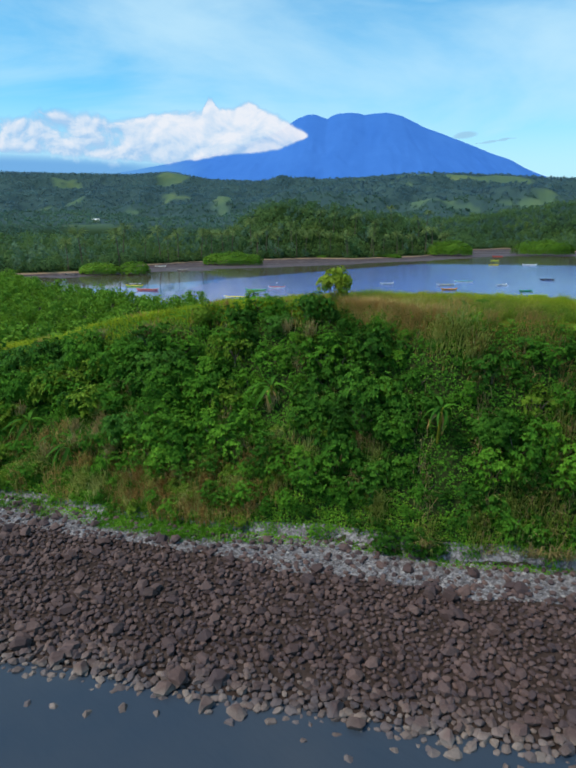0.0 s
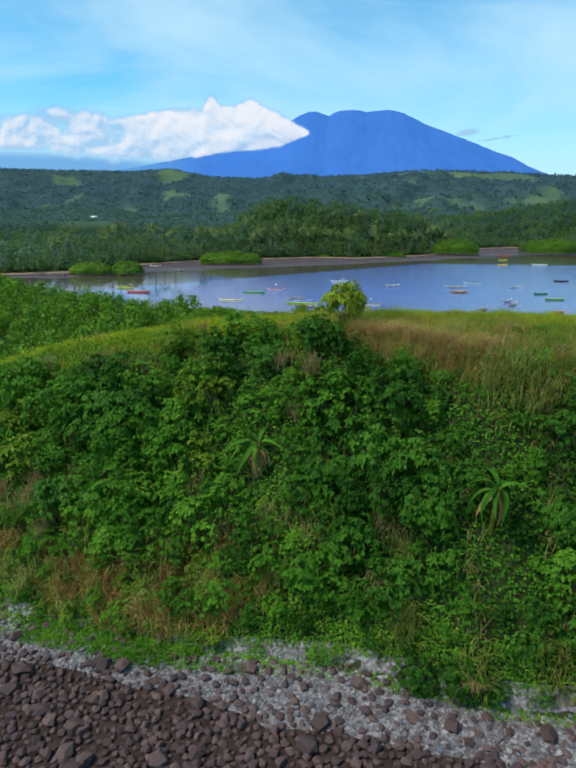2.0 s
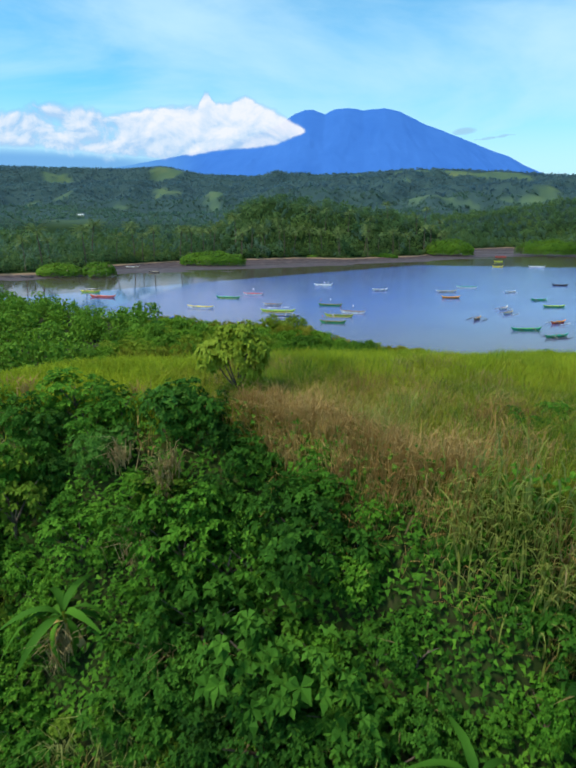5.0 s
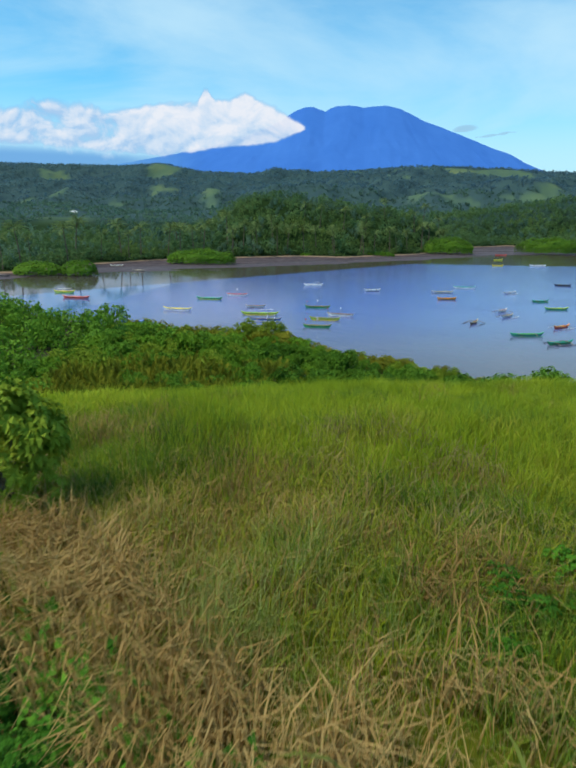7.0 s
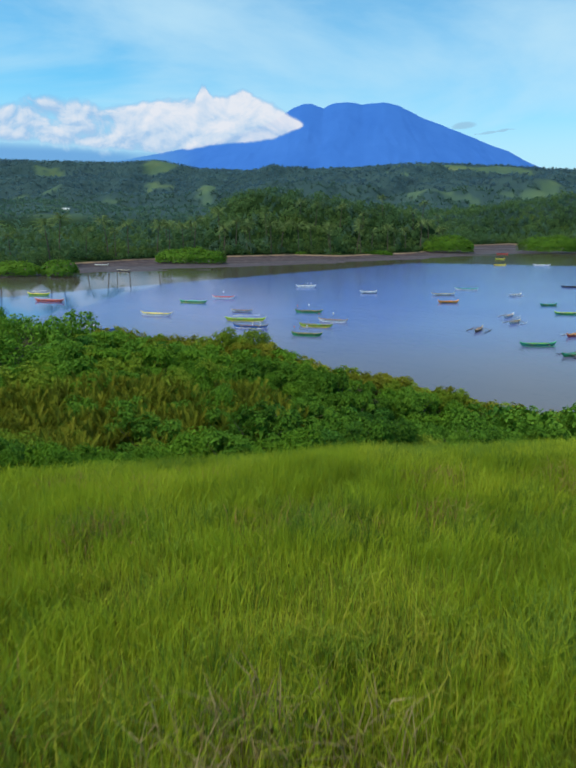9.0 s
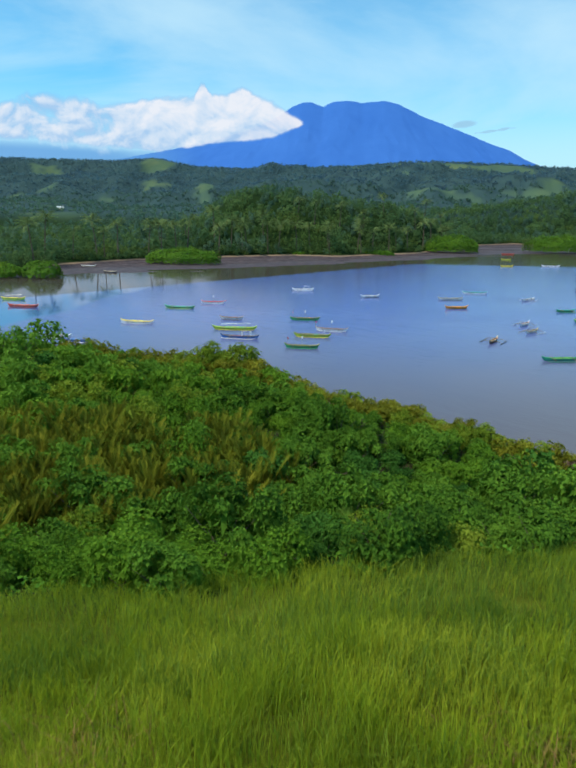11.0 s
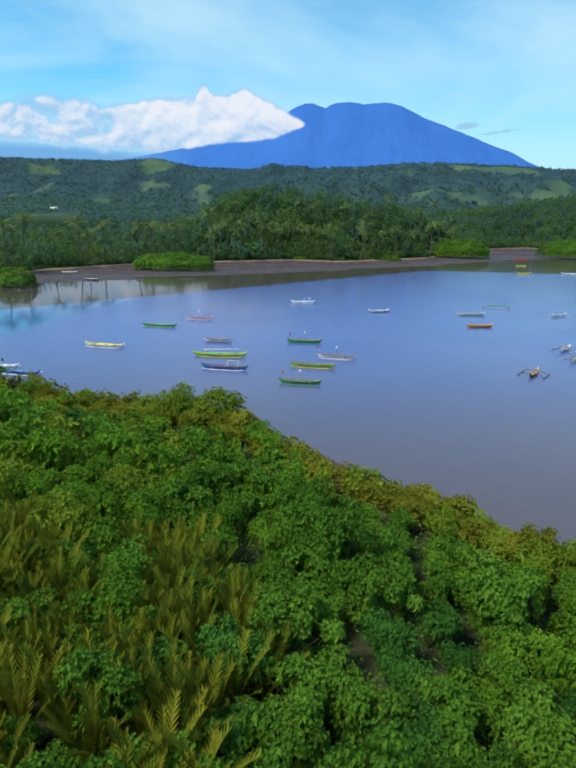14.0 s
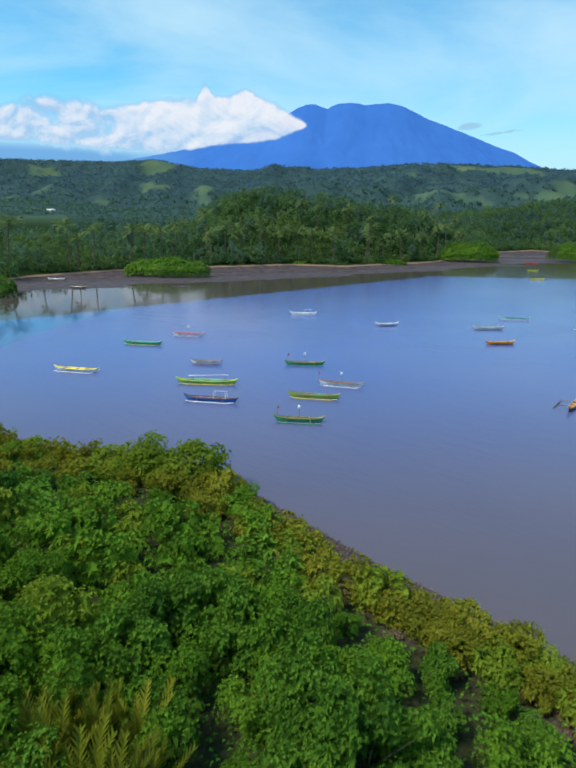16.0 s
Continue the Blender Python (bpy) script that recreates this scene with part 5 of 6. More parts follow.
    for k, mat in ((0, LEAF_MARSH), (1, LEAF_LUSH)):
        stuff("mangrove_thicket", *placed(far_kind[k], rows[k]), mat, "dense green mangrove thicket along the lagoon", "mangrove")


def frond(length, width, pairs, arch, droop=0.35, sweep=0.45, full=0.5):
    """A feather-shaped palm frond along +x that rises and arches over: a rib with pairs of leaflets."""
    vs, fs = [], []

    def at(t):
        return np.array([length * (t - 0.25 * arch * t * t), 0, length * (0.5 * arch * t - 0.75 * arch * t * t)])
    for i in range(6):
        p, w = at(i / 5), 0.02 * length * (1 - 0.7 * i / 5)
        vs += [p + [0, -w, 0], p + [0, w, 0]]
    fs += [(2 * i, 2 * i + 1, 2 * i + 3, 2 * i + 2) for i in range(5)]
    for k in range(pairs):
        t = 0.16 + 0.8 * k / pairs
        p, q = at(t), at(min(1, t + full / pairs))
        w = width * math.sin(math.pi * (0.12 + 0.8 * t)) ** 0.6
        for sgn in (-1, 1):
            b = len(vs)
            tip = p + np.array([sweep * w, sgn * w, -droop * w])
            vs += [p, q, tip + [0.08 * w, 0, 0], tip]
            fs.append((b, b + 1, b + 2, b + 3))
    return np.array(vs), np.array(fs)


def nipa_palms():
    """A stand of stemless nipa palms: arching, browned fronds straight out of the mud."""
    base = frond(3.3, 0.26, 12, 0.36, 0.10, 2.0, 0.8)
    pieces = []
    for k in range(12):
        a, tilt = k * 2.4, radians(rng.uniform(58, 88))
        v = base[0] @ np.array(Matrix.Rotation(-tilt, 3, "Y")).T
        v = v @ np.array(Matrix.Rotation(a, 3, "Z")).T * rng.uniform(0.65, 1.15)
        pieces.append((v, base[1]))
    clump = joined(pieces)
    proto = None
    spots = scatter(640, -25, 8, 88, 118, 0.95, nipa_zone)
    rows = [(x, y, height_at(x, y) - 0.1, rng.uniform(0, 6.28), rng.uniform(0.8, 1.2), 1.0) for x, y in spots[295:]]
    if rows:
        stuff("nipa_thicket", *placed(clump, rows), NIPA, "nipa palms crowded in the marsh", "palm")
    for x, y in spots[:295]:
        m = pose(x, y, height_at(x, y) - 0.1, 0, 0, float(rng.uniform(0, 360)))
        if proto is None:
            proto = tagged(new("nipa_palm", mesh_np("nipa_palm", *clump, NIPA)), "stemless nipa palm with browned upright fronds", "palm", "nipa palms in the marsh")
            ob = proto
            ob.matrix_basis = m
        else:
            ob = copy_thing(proto, m)
        ob.scale = (float(rng.uniform(0.8, 1.2)),) * 3


def coconut_palms():
    """Coconut palms: two young ones at the hill's foot, and a row behind the far shore."""
    frond_me = mesh_np("frond", *frond(3.9, 0.8, 13, 0.75, 0.6), PALM_LEAF)
    young_me = mesh_np("frond", *frond(2.3, 0.46, 13, 0.8, 0.45, 0.9, 0.3), YOUNG_LEAF)
    trunk_me = mesh_np("trunk", *tube([(0, 0, -0.5), (0.15, 0, 3), (0.5, 0.1, 6.5), (0.9, 0.1, 9.0)], [0.22, 0.17, 0.14, 0.12], 7), BARK, True)

    def palm(label, group, fr, trunk, top, count, lift=-48):
        ob = thing("coconut_palm", label, "palm", group)
        if trunk:
            part("trunk", trunk, BARK, ob)
        for k in range(count):
            f = part("frond", fr, None, ob)
            f.matrix_basis = Matrix.Translation(top) @ pose(0, 0, 0, 10 * math.sin(k * 3.1), lift + 17 * (k % 5), k * 360 / count * 1.02 + 9 * math.sin(k * 1.9))
        return ob
    young = palm("young coconut palm among the scrub below the hill", "young coconut palms", young_me, None, (0, 0, 0.4), 11, -66)
    young.matrix_basis = pose(7.6, 87.6, height_at(7.6, 87.6) + 1.0)
    young.scale = (0.75, 0.75, 0.75)
    for x, y, dz, s in YOUNG_PALMS[1:]:
        copy_thing(young, pose(x, y, height_at(x, y) + dz, 0, 0, 70 * x)).scale = (s, s, s)
    tall = None
    for k in range(46):
        x = -118 + 4.4 * k + float(rng.uniform(-3, 3))
        y = float(np.interp(x, FAR_X, FAR_Y)) + float(rng.uniform(2, 9) if k % 3 else rng.uniform(10, 60))
        m = pose(x, y, height_at(x, y), 0, 0, float(rng.uniform(0, 360)))
        if tall is None:
            tall = palm("tall coconut palm behind the far shore", "coconut palms behind the shore", frond_me, trunk_me, (0.9, 0.1, 9.0), 13)
            tall.matrix_basis = m
        else:
            s = float(rng.uniform(1.1, 1.65))
            copy_thing(tall, m).scale = (s, s, s)


def far_woods():
    """Woods behind the lagoon and on the hills beyond."""
    kinds = [crown(105, 3.1, 6.2, 7, 1.0, tri=True), crown(105, 3.6, 5.4, 7, 1.05, tri=True), crown(100, 2.8, 6.8, 7, 1.0, tri=True), crown(105, 3.0, 5.0, 7, 0.95, tri=True)]
    mats = [FAR_LEAF, FAR_LEAF, HAZED_SLOPE_LEAF, FAR_LIGHT]
    rows = [[], [], [], []]

    def keep(x, y):
        return 2.0 < y - float(np.interp(x, FAR_X, FAR_Y)) < (200 if x < -95 else 190) and not (-230 < x < -150 and 470 < y < 530)
    for x, y in scatter(3700, -290, 330, 240, 700, 4.1, keep):
        inland = y - float(np.interp(x, FAR_X, FAR_Y))
        light = float(wave_noise(np.array([x]), np.array([y]), 0.035, 97)[0]) + (0.35 if inland < 30 else 0.0)
        k = 3 if light > 0.45 + 0.3 * rng.random() else int(rng.integers(0, 3))
        rows[k].append((x, y, height_at(x, y) - 0.6, rng.uniform(0, 6.28), rng.choice([0.6, 0.85, 1.1, 1.5], p=[0.3, 0.37, 0.25, 0.08]), rng.uniform(0.8, 1.25)))
    for x in np.arange(-128, 330, 2.4):          # the edge of the woods stands close along the shore
        y = float(np.interp(x, FAR_X, FAR_Y)) + float(rng.uniform(1.5, 6))
        rows[3 if rng.random() < 0.45 else 1].append((x, y, height_at(x, y) - 0.4, rng.uniform(0, 6.28), rng.uniform(0.45, 0.9), rng.uniform(0.7, 1.1)))
    for k in range(4):
        stuff("far_woods", *placed(kinds[k], rows[k]), mats[k], "dense tropical woods behind the lagoon" if k < 3 else "pale green trees along the edge of the woods", "woods")
    hill = crown(7, 3.3, 4.4, 4, 3.0, tri=True)
    n = 90000
    x, y = rng.uniform(-1000, 900, n), 540 + 1000 * rng.random(n) ** 0.85
    ok = (np.abs(x) < 90 + 0.56 * y) & (y > np.interp(x, FAR_X, FAR_Y) + np.where(x > -95, 170, 200))
    ok = ok & (meadow(x, y) < 0.3 + 0.75 * rng.random(n) ** 4)
    x, y = x[ok][:32000], y[ok][:32000]
    k = len(x)
    spots = np.stack([x, y, height(x, y) - 0.8, rng.uniform(0, 6.28, k), rng.choice([0.55, 0.85, 1.2], k, p=[0.35, 0.45, 0.2]), rng.uniform(0.7, 1.1, k)], -1)
    for pick, mat, label in ((y > 930, HAZED_HILL_LEAF, "bluish wooded slopes of the far hills"), (y <= 930, HAZED_SLOPE_LEAF, "green woods and palm groves below the hills")):
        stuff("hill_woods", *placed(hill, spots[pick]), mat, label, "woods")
    tree = joined([crown(14, 3.0, 6.0, 4, 2.8), tube([(0, 0, -1), (0, 0, 4.5)], [0.35, 0.25], 4)])
    spots = []
    for k in range(150):
        x = float(rng.uniform(-190, 640)) if k % 3 else float(rng.uniform(150, 520))
        spots.append((x, 1505 + float(rng.uniform(0, 25)), height_at(x, 1515) - 0.5, rng.uniform(0, 6.28), rng.uniform(0.6, 1.25), rng.uniform(0.9, 1.3)))
    stuff("crest_trees", *placed(tree, spots), HAZED_HILL_LEAF, "scattered trees along the crest of the hills", "woods")


def islet_crown(x0, x1, deep, high, r=rng):
    """The close, domed canopy of a mangrove clump about its own middle: leaves over the top and down the sides."""
    n = int(20 * (x1 - x0) * high ** 0.9)
    a, q = r.uniform(0, 6.283, n), np.sqrt(r.random(n))
    side = r.random(n) < 0.45
    q = np.where(side, r.uniform(0.86, 1.0, n), q)
    wob = 1 + 0.10 * np.sin(3 * a + x0) + 0.06 * np.sin(7 * a)
    x, y = 0.5 * (x1 - x0) * q * np.cos(a) * wob, 0.5 * deep * q * np.sin(a) * wob
    top = high * (1 - 0.55 * q ** 4) * (0.88 + 0.16 * wave_noise(x, y, 0.55, 83))
    z = np.where(side, r.uniform(0.22, 1.0, n) * top, top * r.uniform(0.9, 1.04, n))
    out = np.stack([np.cos(a) * q ** 3, 1.6 * np.sin(a) * q ** 3, np.where(side, 0.5, 1.2)], -1)
    return leaves(np.stack([x, y, z], -1), out, 0.95, 0.65, tri=True)


def mangrove_islets():
    trunk = stems(3.6, 6, 1.2, thick=0.08)
    for x0, x1, y, deep, high in ((-67, -37, 312, 14, 6.8), (61, 89, 416, 14, 10.5), (119, 158, 432, 14, 10.5), (-106, -88, 250, 11, 5.0), (-89, -76, 252, 10, 5.4), (-12, -4, 372, 5, 2.2), (22, 40, 384, 5, 2.8)):
        ob = thing("mangrove_islet", "bright green mangrove clump standing on the tidal mud", "mangrove", "mangrove clumps on the mud", pose(0.5 * (x0 + x1), y, 0))
        part("crown", mesh_np("crown", *islet_crown(x0, x1, deep, high), ISLET_LEAF), ISLET_LEAF, ob)
        spots = []
        for _ in range(int((x1 - x0) * 1.5)):
            a, q = rng.uniform(0, 6.283), math.sqrt(rng.random()) * 0.92
            spots.append((0.5 * (x1 - x0) * q * math.cos(a), 0.5 * deep * q * math.sin(a), -0.3, a, 0.6, 0.2 * high))
        tagged(part("root", mesh_np("root", *placed(trunk, spots), BARK), BARK, ob), kind="stuff")


bank_shrubs()
side_thickets()
bank_trees()
undergrowth()
reed_bed()
dry_reeds()
foot_grass()
banana_plants()
hill_grass()
marsh_shrubs()
nipa_palms()
coconut_palms()
mangrove_islets()
far_woods()


# ---- boats ----
def sheer_line(t, depth, sheer):
    return depth + 0.05 * t * t + sheer * abs(t) ** 9


def loft(length, beam, depth, sheer, n=17, inset=0.0, floor=None):
    """A slender, low canoe hull whose tips alone turn up: (verts, quads), open on top."""
    vs, fs = [], []
    for i in range(n):
        t = -1 + 2 * i / (n - 1)
        w = (beam * 0.5 - inset) * max(0.03, (1 - abs(t) ** 2.2))
        top = sheer_line(t, depth, sheer)
        keel = -0.12 + 0.85 * top * abs(t) ** 8 if floor is None else floor + 0.6 * sheer * abs(t) ** 5
        x = t * length / 2
        vs += [(x, -w, top), (x, -w * 0.9, 0.5 * (top + keel)), (x, -w * 0.35, keel), (x, w * 0.35, keel), (x, w * 0.9, 0.5 * (top + keel)), (x, w, top)]
    for i in range(n - 1):
        for j in range(5):
            a = i * 6 + j
            fs.append((a, a + 1, a + 7, a + 6))
    return np.array(vs), np.array(fs)


def rim(length, beam, depth, sheer, n=17):
    """Both gunwales, as two curved rails."""
    out = []
    for sgn in (-1, 1):
        pts = []
        for i in range(n):
            t = -1 + 2 * i / (n - 1)
            pts.append((t * length / 2 * 1.015, sgn * beam * 0.5 * max(0.03, 1 - abs(t) ** 2.2), sheer_line(t, depth, sheer) + 0.02))
        out.append(tube(pts, [0.065] * n, 4))
    return joined(out)


def heap(k, length, depth):
    """One bundle of nets or baskets in the hull."""
    return placed(rock_piece(5 + k), [(0, 0, depth + 0.02, 0.4 * k, 0.52, 0.55), (0.3, 0.05, depth - 0.03, 1.3 * k, 0.42, 0.6)])


def bangka(x, y, length, turn, hull, edge, inside, floats, label, extra="", span=1.0):
    """An outrigger canoe: hull, gunwale, deck boards, thwarts, cross beams, floats, and what it carries."""
    ob = thing("outrigger_boat", label, "boat", "boats moored in the lagoon", pose(x, y, max(0.0, height_at(x, y)), 0, 0, turn))
    beam, depth, sheer = 0.11 * length + 0.14, 0.40, 0.30
    part("hull", mesh_np("hull", *loft(length, beam, depth, sheer), PAINT[hull], True), None, ob)
    part("gunwale", mesh_np("gunwale", *rim(length, beam, depth, sheer), PAINT[edge]), None, ob, edge + " painted gunwale")
    part("deck", mesh_np("deck", *loft(length * 0.9, beam, depth * 0.9, sheer * 0.5, 13, 0.05, 0.3), PAINT[inside], True), None, ob)
    seat_me = mesh_np("thwart", *tube([(0, -beam * 0.46, 0), (0, beam * 0.46, 0)], [0.11, 0.11], 4), PAINT["wood"])
    for k in (-0.28, 0.02, 0.26):
        part("thwart", seat_me, None, ob).location = (k * length, 0, depth - 0.03)
    arm = tube([(0, -span, 0.10), (0, -0.7 * span, 0.40), (0, 0, 0.52), (0, 0.7 * span, 0.40), (0, span, 0.10)], [0.035, 0.045, 0.05, 0.045, 0.035], 6)
    arm_me = mesh_np("cross_beam", *arm, PAINT["wood"])
    for k in (-0.24, 0.24):
        part("cross_beam", arm_me, None, ob).location = (k * length, 0, 0.0)
    fl = tube([(-0.44 * length, 0, 0.20), (-0.32 * length, 0, 0.08), (0.32 * length, 0, 0.08), (0.45 * length, 0, 0.22)], [0.03, 0.06, 0.06, 0.03], 6)
    float_me = mesh_np("float", *fl, PAINT[floats])
    for sgn in (-1, 1):
        part("float", float_me, None, ob, floats + " bamboo float").location = (0, sgn * span, 0)
    if "m" in extra:        # a pole with a pale marker
        mast = part("mast", mesh_np("mast", *tube([(0, 0, 0.2), (0.03, 0, 1.75)], [0.03, 0.02], 5), PAINT["wood"]), None, ob)
        part("marker", mesh_np("marker", *tube([(0, 0, 1.45), (0.02, 0, 1.6), (0.02, 0, 1.85), (0.03, 0, 1.95)], [0.05, 0.15, 0.15, 0.05], 8), PAINT["white"], True), None, mast, "pale float on a pole")
    if "r" in extra:        # a red flag on a pole
        a = -0.42 * length if "h" not in extra else -0.5 * length
        pole = part("flag_pole", mesh_np("flag_pole", *tube([(a, 0, 0.3), (a - 0.05, 0, 1.75)], [0.025, 0.02], 5), PAINT["wood"]), None, ob)
        rows = [(a - 0.05 + 0.06 * i, 0.04 * math.sin(i * 1.4), z) for i in range(5) for z in (1.45 - 0.02 * i, 1.75 - 0.04 * i)]
        cloth = np.array([q for q in rows] + [(q[0], q[1] + 0.012, q[2]) for q in rows])
        quads = [(2 * i + o, 2 * i + 1 + o, 2 * i + 3 + o, 2 * i + 2 + o) for o in (0, 10) for i in range(4)]
        part("flag", mesh_np("flag", cloth, quads, PAINT["red"]), None, pole, "small red flag")
    if "t" in extra:        # a long pole or rolled sail on posts
        for k in (-0.22, 0.3):
            part("post", mesh_np("post", *tube([(k * length, 0, 0.3), (k * length, 0, 1.05)], [0.03, 0.03], 5), PAINT["wood"]), None, ob)
        part("boom", mesh_np("boom", *tube([(-0.3 * length, 0, 1.0), (0.36 * length, 0.05, 1.25)], [0.05, 0.035], 5), PAINT["white"]), None, ob, "pale rolled sail on posts")
    if "f" in extra:        # a light frame amidships
        for k in (0.06, 0.28):
            for sgn in (-1, 1):
                part("post", mesh_np("post", *tube([(k * length, sgn * 0.35, 0.3), (k * length, sgn * 0.35, 1.2)], [0.03, 0.03], 5), PAINT["white"]), None, ob)
        part("rail", mesh_np("rail", *tube([(0.04 * length, 0.35, 1.2), (0.30 * length, 0.35, 1.2)], [0.025, 0.025], 5), PAINT["white"]), None, ob)
    gear = dict(c="brown", g="teal", p="purple", o="orange", k="pink")
    load = [gear[q] for q in extra if q in gear]
    for k, colour in enumerate(load):
        hp = part("net_heap", mesh_np("net_heap", *heap(k, length, depth), PAINT[colour]), None, ob, colour + " heap of nets and gear")
        hp.location = ((-0.22 + 0.48 * (k + 0.3) / len(load)) * length, 0, 0)
    return ob


def rock_piece(seed):
    """A blunt, worn boulder about 1 m across: the hull of uneven points on a squashed ball."""
    g = np.random.default_rng(seed)
    bm = bmesh.new()
    k = np.arange(17)
    up, a = 1 - 2 * (k + 0.5) / 17, k * 2.39996
    p = np.stack([np.sqrt(1 - up ** 2) * np.cos(a), np.sqrt(1 - up ** 2) * np.sin(a), up], -1)
    p = unit(p + g.normal(0, 0.22, p.shape)) * g.uniform(0.43, 0.56, (17, 1))
    p = p * np.array([1.15, g.uniform(0.75, 1.0), g.uniform(0.62, 0.85)])
    for q in p:
        bm.verts.new(q)
    res = bmesh.ops.convex_hull(bm, input=bm.verts)
    loose = {v for v in res["geom_unused"] + res["geom_interior"] if isinstance(v, bmesh.types.BMVert)}
    bmesh.ops.delete(bm, geom=list(loose), context="VERTS")
    bmesh.ops.triangulate(bm, faces=bm.faces)
    bm.verts.index_update()
    v = np.array([q.co[:] for q in bm.verts])
    f = np.array([[q.index for q in face.verts] for face in bm.faces])
    bm.free()
    return v, f


def boats():
    bangka(-27.7, 177.6, 6.9, -6, "white", "gold", "gold", "white", "white outrigger boat with a yellow deck")
    bangka(-24.2, 197.5, 7.0, -5, "green", "teal", "green", "lime", "dark green outrigger boat with lime floats", "g")
    bangka(-18.2, 206.2, 5.8, 2, "white", "red", "red", "white", "white outrigger boat with a red gunwale", "m")
    bangka(-10.2, 184.8, 4.9, -2, "white", "brown", "brown", "wood", "small white boat with a brown deck", "ck")
    bangka(-7.8, 173.8, 8.4, 1, "lime", "lime", "teal", "gold", "long lime-green outrigger boat with yellow floats", "tgcg")
    bangka(-5.6, 165.9, 6.9, -4, "blue", "dark", "purple", "white", "blue outrigger boat with white floats and gear aboard", "fppc")
    bangka(4.8, 186.4, 6.2, 2, "green", "olive", "olive", "green", "dark green outrigger boat heaped with gear", "mrcco")
    bangka(10.4, 175.1, 6.2, -11, "white", "brown", "brown", "white", "white outrigger boat with a brown deck and red flag", "mrhcc")
    bangka(7.0, 169.0, 6.7, -5, "lime", "olive", "olive", "gold", "green outrigger boat with yellow floats", "cg")
    bangka(5.7, 159.5, 5.7, -2, "green", "olive", "olive", "green", "green outrigger boat with a flag and a marker pole", "mrc")
    bangka(1.7, 234.7, 6.0, 3, "white", "white", "cream", "white", "plain white outrigger boat", "fk")
    bangka(19.9, 223.6, 5.0, 16, "white", "white", "red", "dark", "white outrigger boat with dark floats", "c")
    bangka(40.5, 222.6, 6.6, 8, "white", "cream", "olive", "olive", "white outrigger boat with an olive deck", "c")
    bangka(39.3, 207.4, 5.4, 10, "orange", "orange", "gold", "dark", "bright orange outrigger boat", "c")
    bangka(49.4, 236.2, 6.9, -2, "white", "teal", "dark", "white", "pale low outrigger boat")
    bangka(82.3, 330.5, 5.2, 4, "gold", "gold", "cream", "gold", "yellow boat near the far shore")
    bangka(103.8, 412.5, 7.0, 10, "red", "red", "red", "red", "red boat drawn up on the far mud")
    bangka(91.8, 369.0, 4.6, 0, "lime", "gold", "cream", "lime", "small yellowish boat near the far shore")
    bangka(83.8, 248.6, 5.4, -4, "navy", "dark", "dark", "navy", "dark navy boat on the lagoon")
    bangka(60.6, 224.5, 4.6, 34, "white", "white", "brown", "white", "white outrigger boat with long floats", "", 1.3)
    bangka(63.8, 206.2, 4.6, 14, "green", "teal", "dark", "green", "green outrigger boat lying low", "", 1.3)
    bangka(63.5, 192.4, 5.8, 6, "green", "lime", "lime", "green", "green outrigger boat with a lime deck", "c", 1.2)
    bangka(49.0, 186.6, 4.8, 52, "white", "white", "red", "white", "white outrigger boat with a red deck", "c", 1.7)
    bangka(48.2, 178.8, 4.8, 48, "white", "cream", "gold", "white", "white outrigger boat with a yellow deck and wide floats", "", 1.7)
    bangka(38.7, 168.8, 4.8, 60, "brown", "cream", "orange", "dark", "brown outrigger boat with wide dark floats", "", 1.8)
    bangka(55.8, 165.8, 4.8, 35, "red", "orange", "red", "white", "red outrigger boat with wide floats", "c", 1.6)
    bangka(46.0, 155.8, 6.5, 9, "teal", "green", "lime", "green", "green outrigger boat with a lime bow", "", 1.2)
    bangka(49.8, 148.6, 5.8, 26, "green", "teal", "green", "dark", "dull green outrigger boat with wide floats", "", 1.7)
    bangka(101.5, 334.3, 7.6, 2, "white", "white", "white", "white", "long white boat near the far shore")
    bangka(-59.1, 193.8, 7.4, -3, "red", "red", "brown", "red", "red boat in the calm shallows")
    bangka(-66.8, 204.2, 5.8, 3, "lime", "gold", "gold", "lime", "yellow-green boat in the calm shallows", "t")
    bangka(-32.5, 159.2, 5.6, -6, "blue", "blue", "teal", "white", "bright blue outrigger boat close to the mangroves")
    bangka(-37.0, 161.9, 5.6, -2, "white", "white", "cream", "white", "white outrigger boat close to the mangroves")
    bangka(-82.7, 290.8, 5.4, 6, "cream", "white", "wood", "wood", "weathered boat stranded on the mud")
    bangka(-67.5, 272.2, 5.0, -6, "navy", "cream", "dark", "dark", "dark boat stranded on the mud")
    bangka(-106.0, 243.0, 6.0, -14, "navy", "dark", "wood", "dark", "dark boat drawn up on the mud")


boats()


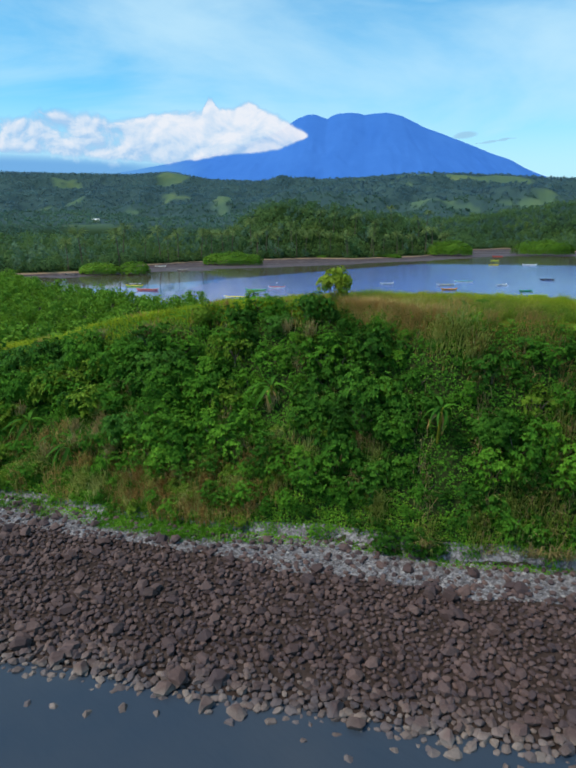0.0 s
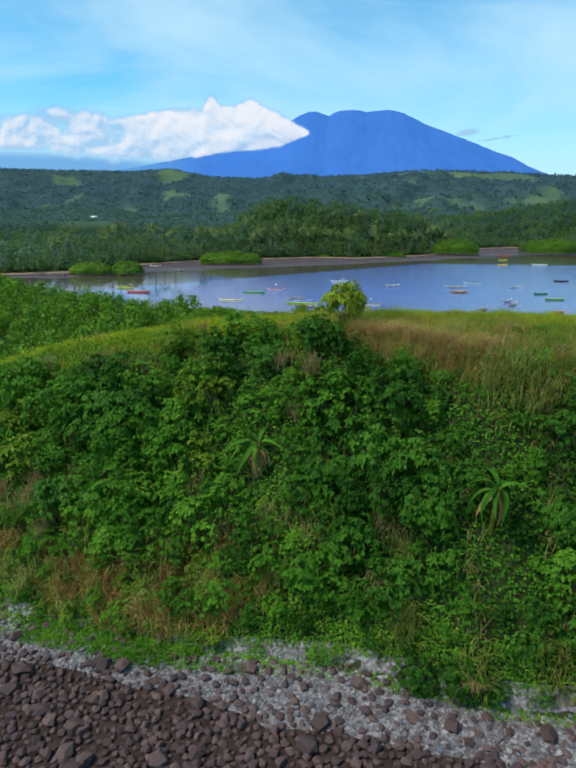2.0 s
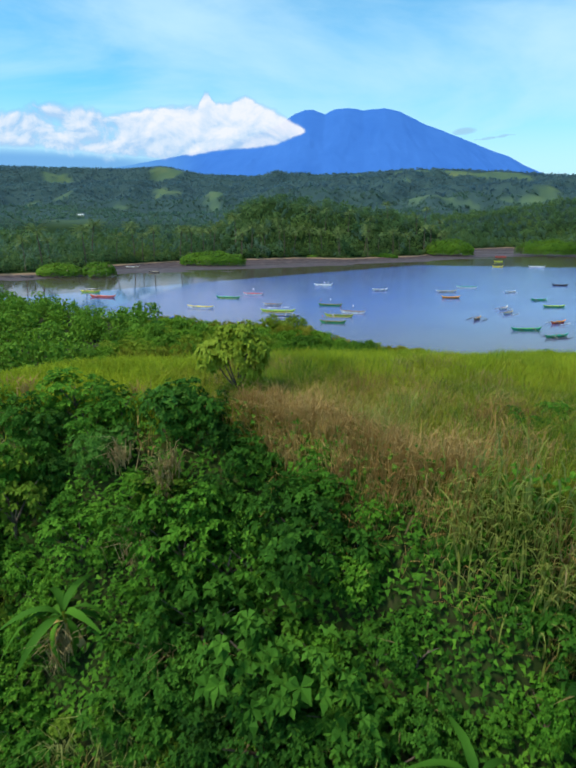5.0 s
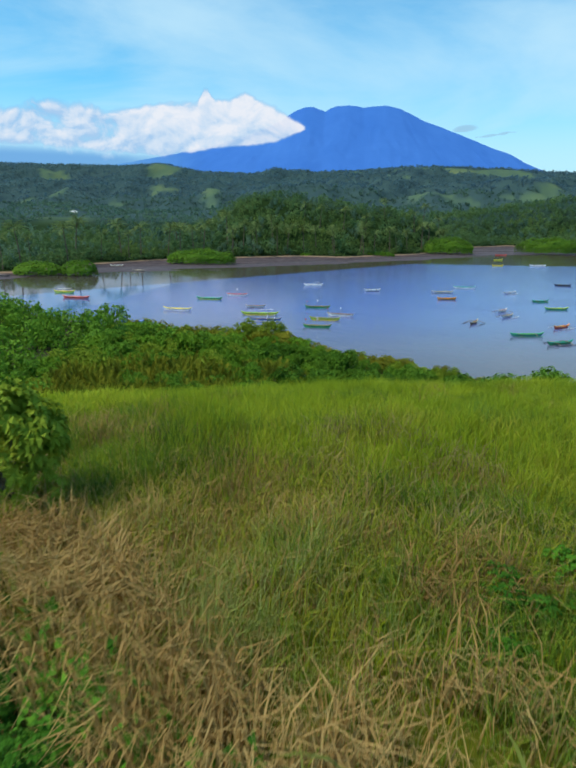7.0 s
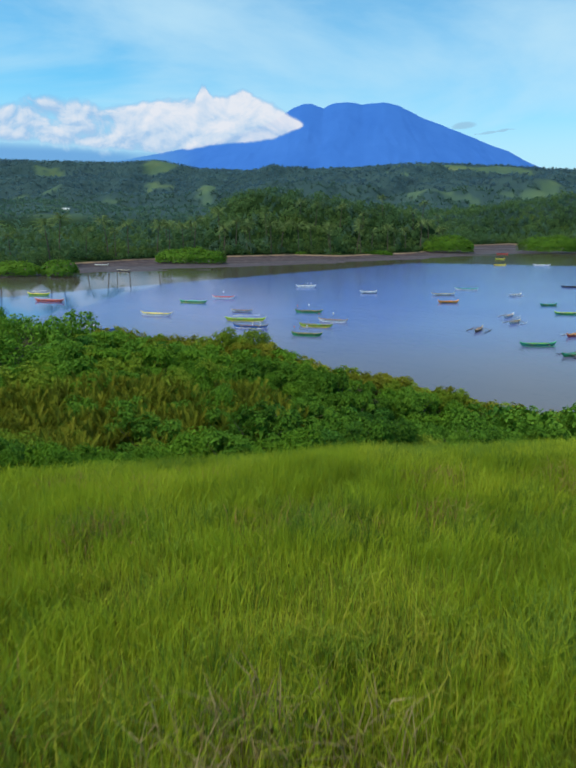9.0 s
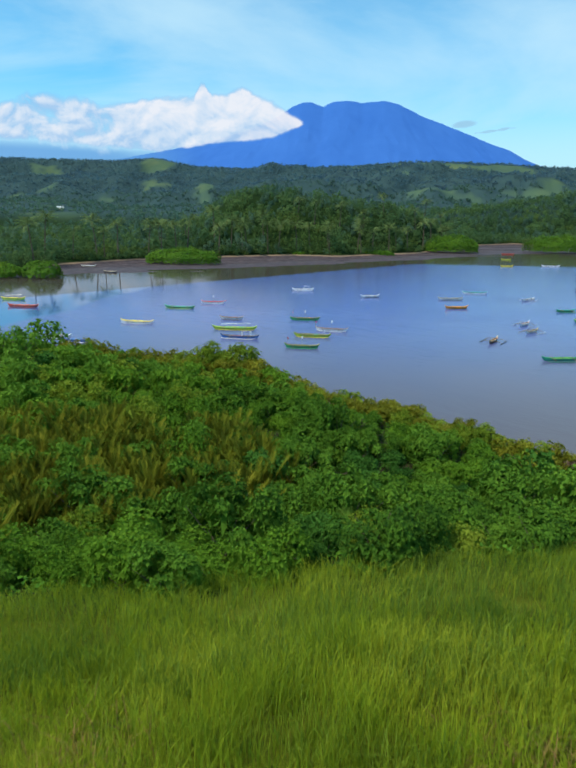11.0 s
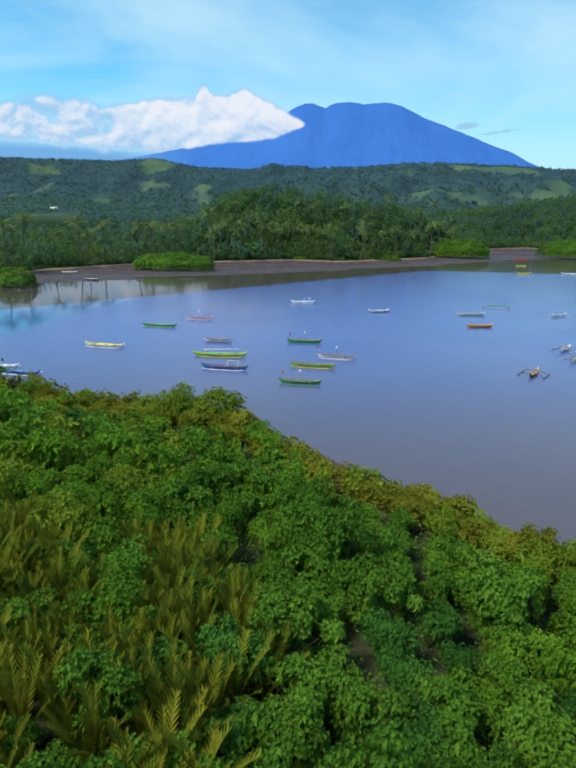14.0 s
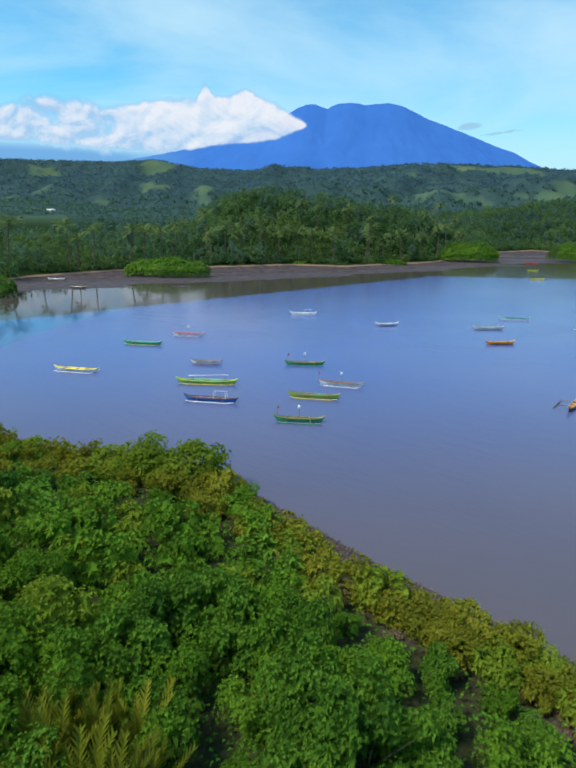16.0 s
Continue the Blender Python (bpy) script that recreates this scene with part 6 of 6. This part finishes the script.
# ---- a house beyond the woods ----
def far_house():
    ob = thing("house", "small white-roofed house in a field beyond the woods", "house", "", pose(-270, 690, height_at(-270, 690)) @ Matrix.Scale(0.6, 4))
    bm = bmesh.new()
    bmesh.ops.create_cube(bm, size=1, matrix=Matrix.Translation((0, 0, 1.6)) @ Matrix.Diagonal((11, 7, 3.6, 1)))
    part("wall", bm, PAINT["cream"], ob)
    bm = bmesh.new()
    v = [bm.verts.new(c) for c in ((-6.2, -4.2, 3.3), (6.2, -4.2, 3.3), (6.2, 0, 5.4), (-6.2, 0, 5.4), (-6.2, 4.2, 3.3), (6.2, 4.2, 3.3))]
    bm.faces.new((v[0], v[1], v[2], v[3]))
    bm.faces.new((v[3], v[2], v[5], v[4]))
    bmesh.ops.solidify(bm, geom=bm.faces[:], thickness=0.15)
    part("roof", bm, PAINT["white"], ob, "pale metal roof")


far_house()


# ---- the stone beach ----
def gravel_width(x):
    """How far the gravel reaches below the thicket."""
    return np.interp(x, [-75, -20, -15, -8, -5, -2, 2, 5.5, 9.5, 12, 15, 75], [3.6, 3.6, 2.8, 2.4, 2.4, 3.1, 3.7, 3.5, 2.8, 3.0, 3.4, 3.6])


def gravel_strip():
    """Pale gravel between the stones and the thicket."""
    xs = np.linspace(-75, 75, 360)
    rows = []
    for k in range(8):
        t = k / 7
        lo = foot_y(xs) - gravel_width(xs) - 0.5 - 0.5 * wave_noise(xs, 0 * xs, 0.35, 71) - 0.4 * wave_noise(xs, 0 * xs, 1.3, 72)
        hi = foot_y(xs) + 0.4
        y = lo + t * (hi - lo)
        rows.append(np.stack([xs, y, height(xs, y) + (0.05 if k > 0 else -0.12)], -1))
    v = np.concatenate(rows)
    n = len(xs)
    i, j = np.meshgrid(np.arange(n - 1), np.arange(7))
    a = (j * n + i).ravel()
    tagged(new("gravel_strip", mesh_np("gravel_strip", v, np.stack([a, a + 1, a + n + 1, a + n], -1), GRAVEL, True)), "pale grey gravel along the top of the beach", "gravel", kind="structure")


def stone_beach():
    pieces = [rock_piece(100 + k) for k in range(10)]
    meshes = [mesh_np("stone", *p, STONE) for p in pieces]
    beach = thing("stone_revetment", "sloping beach of brown broken boulders above the sea", "stones")
    beach["kind"] = "structure"
    rest, count = [[] for _ in pieces], 0

    def keep(x, y):
        d = y - (20.9 - 0.13 * x)
        up = float(foot_y(x)) - y
        if d < 0.4 and rng.random() < 0.55 + 0.25 * (-d):
            return False
        return d > -2.4 and up > (0.4 if rng.random() < 0.05 else float(gravel_width(x)) + 0.15 + 0.45 * math.sin(x * 1.7 + 1) + rng.normal(0, 0.3))
    for x, y in scatter(7000, -31, 32, 14, 45, 0.31, keep):
        d = y - (20.9 - 0.13 * x)
        size = float(rng.uniform(0.22, 0.52) if rng.random() < 0.95 else rng.uniform(0.65, 0.95)) * (1.0 + 0.22 * math.exp(-((d - 0.6) / 1.6) ** 2))
        k = int(rng.integers(0, len(pieces)))
        z = height_at(x, y) + float(rng.uniform(0.10, 0.28)) * size + (0.0 if d > 0 else 0.08 * d)
        turn = float(rng.uniform(0, 6.28))
        if -7 < x < 9 and d < 5.0 and count < 300:
            count += 1
            ob = new("stone", meshes[k])
            ob.parent = beach
            ob.matrix_basis = Matrix.Translation((x, y, z)) @ Euler((float(rng.uniform(-0.5, 0.5)), float(rng.uniform(-0.5, 0.5)), turn)).to_matrix().to_4x4() @ Matrix.Scale(size, 4)
        else:
            rest[k].append((x, y, z, turn, size, float(rng.uniform(0.75, 1.15))))
    for x in np.arange(-11.5, 12.0, 1.7):        # a few boulders stand out in the shallows
        x = float(x + rng.uniform(-0.5, 0.5))
        rest[int(rng.integers(0, 10))].append((x, 20.9 - 0.13 * x - float(rng.uniform(0.5, 2.0)), float(rng.uniform(-0.12, 0.0)), float(rng.uniform(0, 6)), float(rng.uniform(0.3, 0.62)), 1.1))
    for x0, x1 in ((-75, -31), (32, 75)):
        for x, y in scatter(900, x0, x1, 8, 50, 0.6, lambda x, y: -1.0 < y - (20.9 - 0.13 * x) and float(foot_y(x)) - y > 2.2):
            rest[int(rng.integers(0, 10))].append((x, y, height_at(x, y) + 0.06, float(rng.uniform(0, 6)), float(rng.uniform(0.4, 0.8)), 0.9))
    v, f = joined([placed(p, r) for p, r in zip(pieces, rest) if r])
    tagged(part("stones", mesh_np("stones", v, f, STONE), None, beach), "brown broken boulders", kind="stuff")
    # pebbles on the gravel, and a rim of stones along the lagoon
    rows = []
    for x, y in scatter(4200, -24, 24, 24, 46, 0.13, lambda x, y: -0.3 < float(foot_y(x)) - y < float(gravel_width(x)) + 0.1):
        size = float(rng.choice([0.06, 0.10, 0.17, 0.28], p=[0.4, 0.4, 0.15, 0.05])) * rng.uniform(0.8, 1.2)
        rows.append((x, y, height_at(x, y) + 0.05 + 0.15 * size, rng.uniform(0, 6.28), size, rng.uniform(0.6, 1)))
    stuff("pebbles", *placed(pieces[3], rows), PEBBLE, "pale pebbles strewn over the gravel", "gravel")
    rows = []
    for x, y in scatter(4200, 0, 60, 96, 148, 0.27, lambda x, y: -0.5 < float(np.interp(x, NEAR_X, NEAR_Y)) - y < (2.6 if x < 5 else 4.2)):
        rows.append((x, y, max(-0.05, height_at(x, y)) + 0.03, rng.uniform(0, 6.28), rng.uniform(0.08, 0.22), rng.uniform(0.5, 0.9)))
    stuff("shore_stones", *placed(pieces[5], rows), SHORE_STONE, "dark brown stones along the lagoon's edge", "stones")


gravel_strip()
stone_beach()
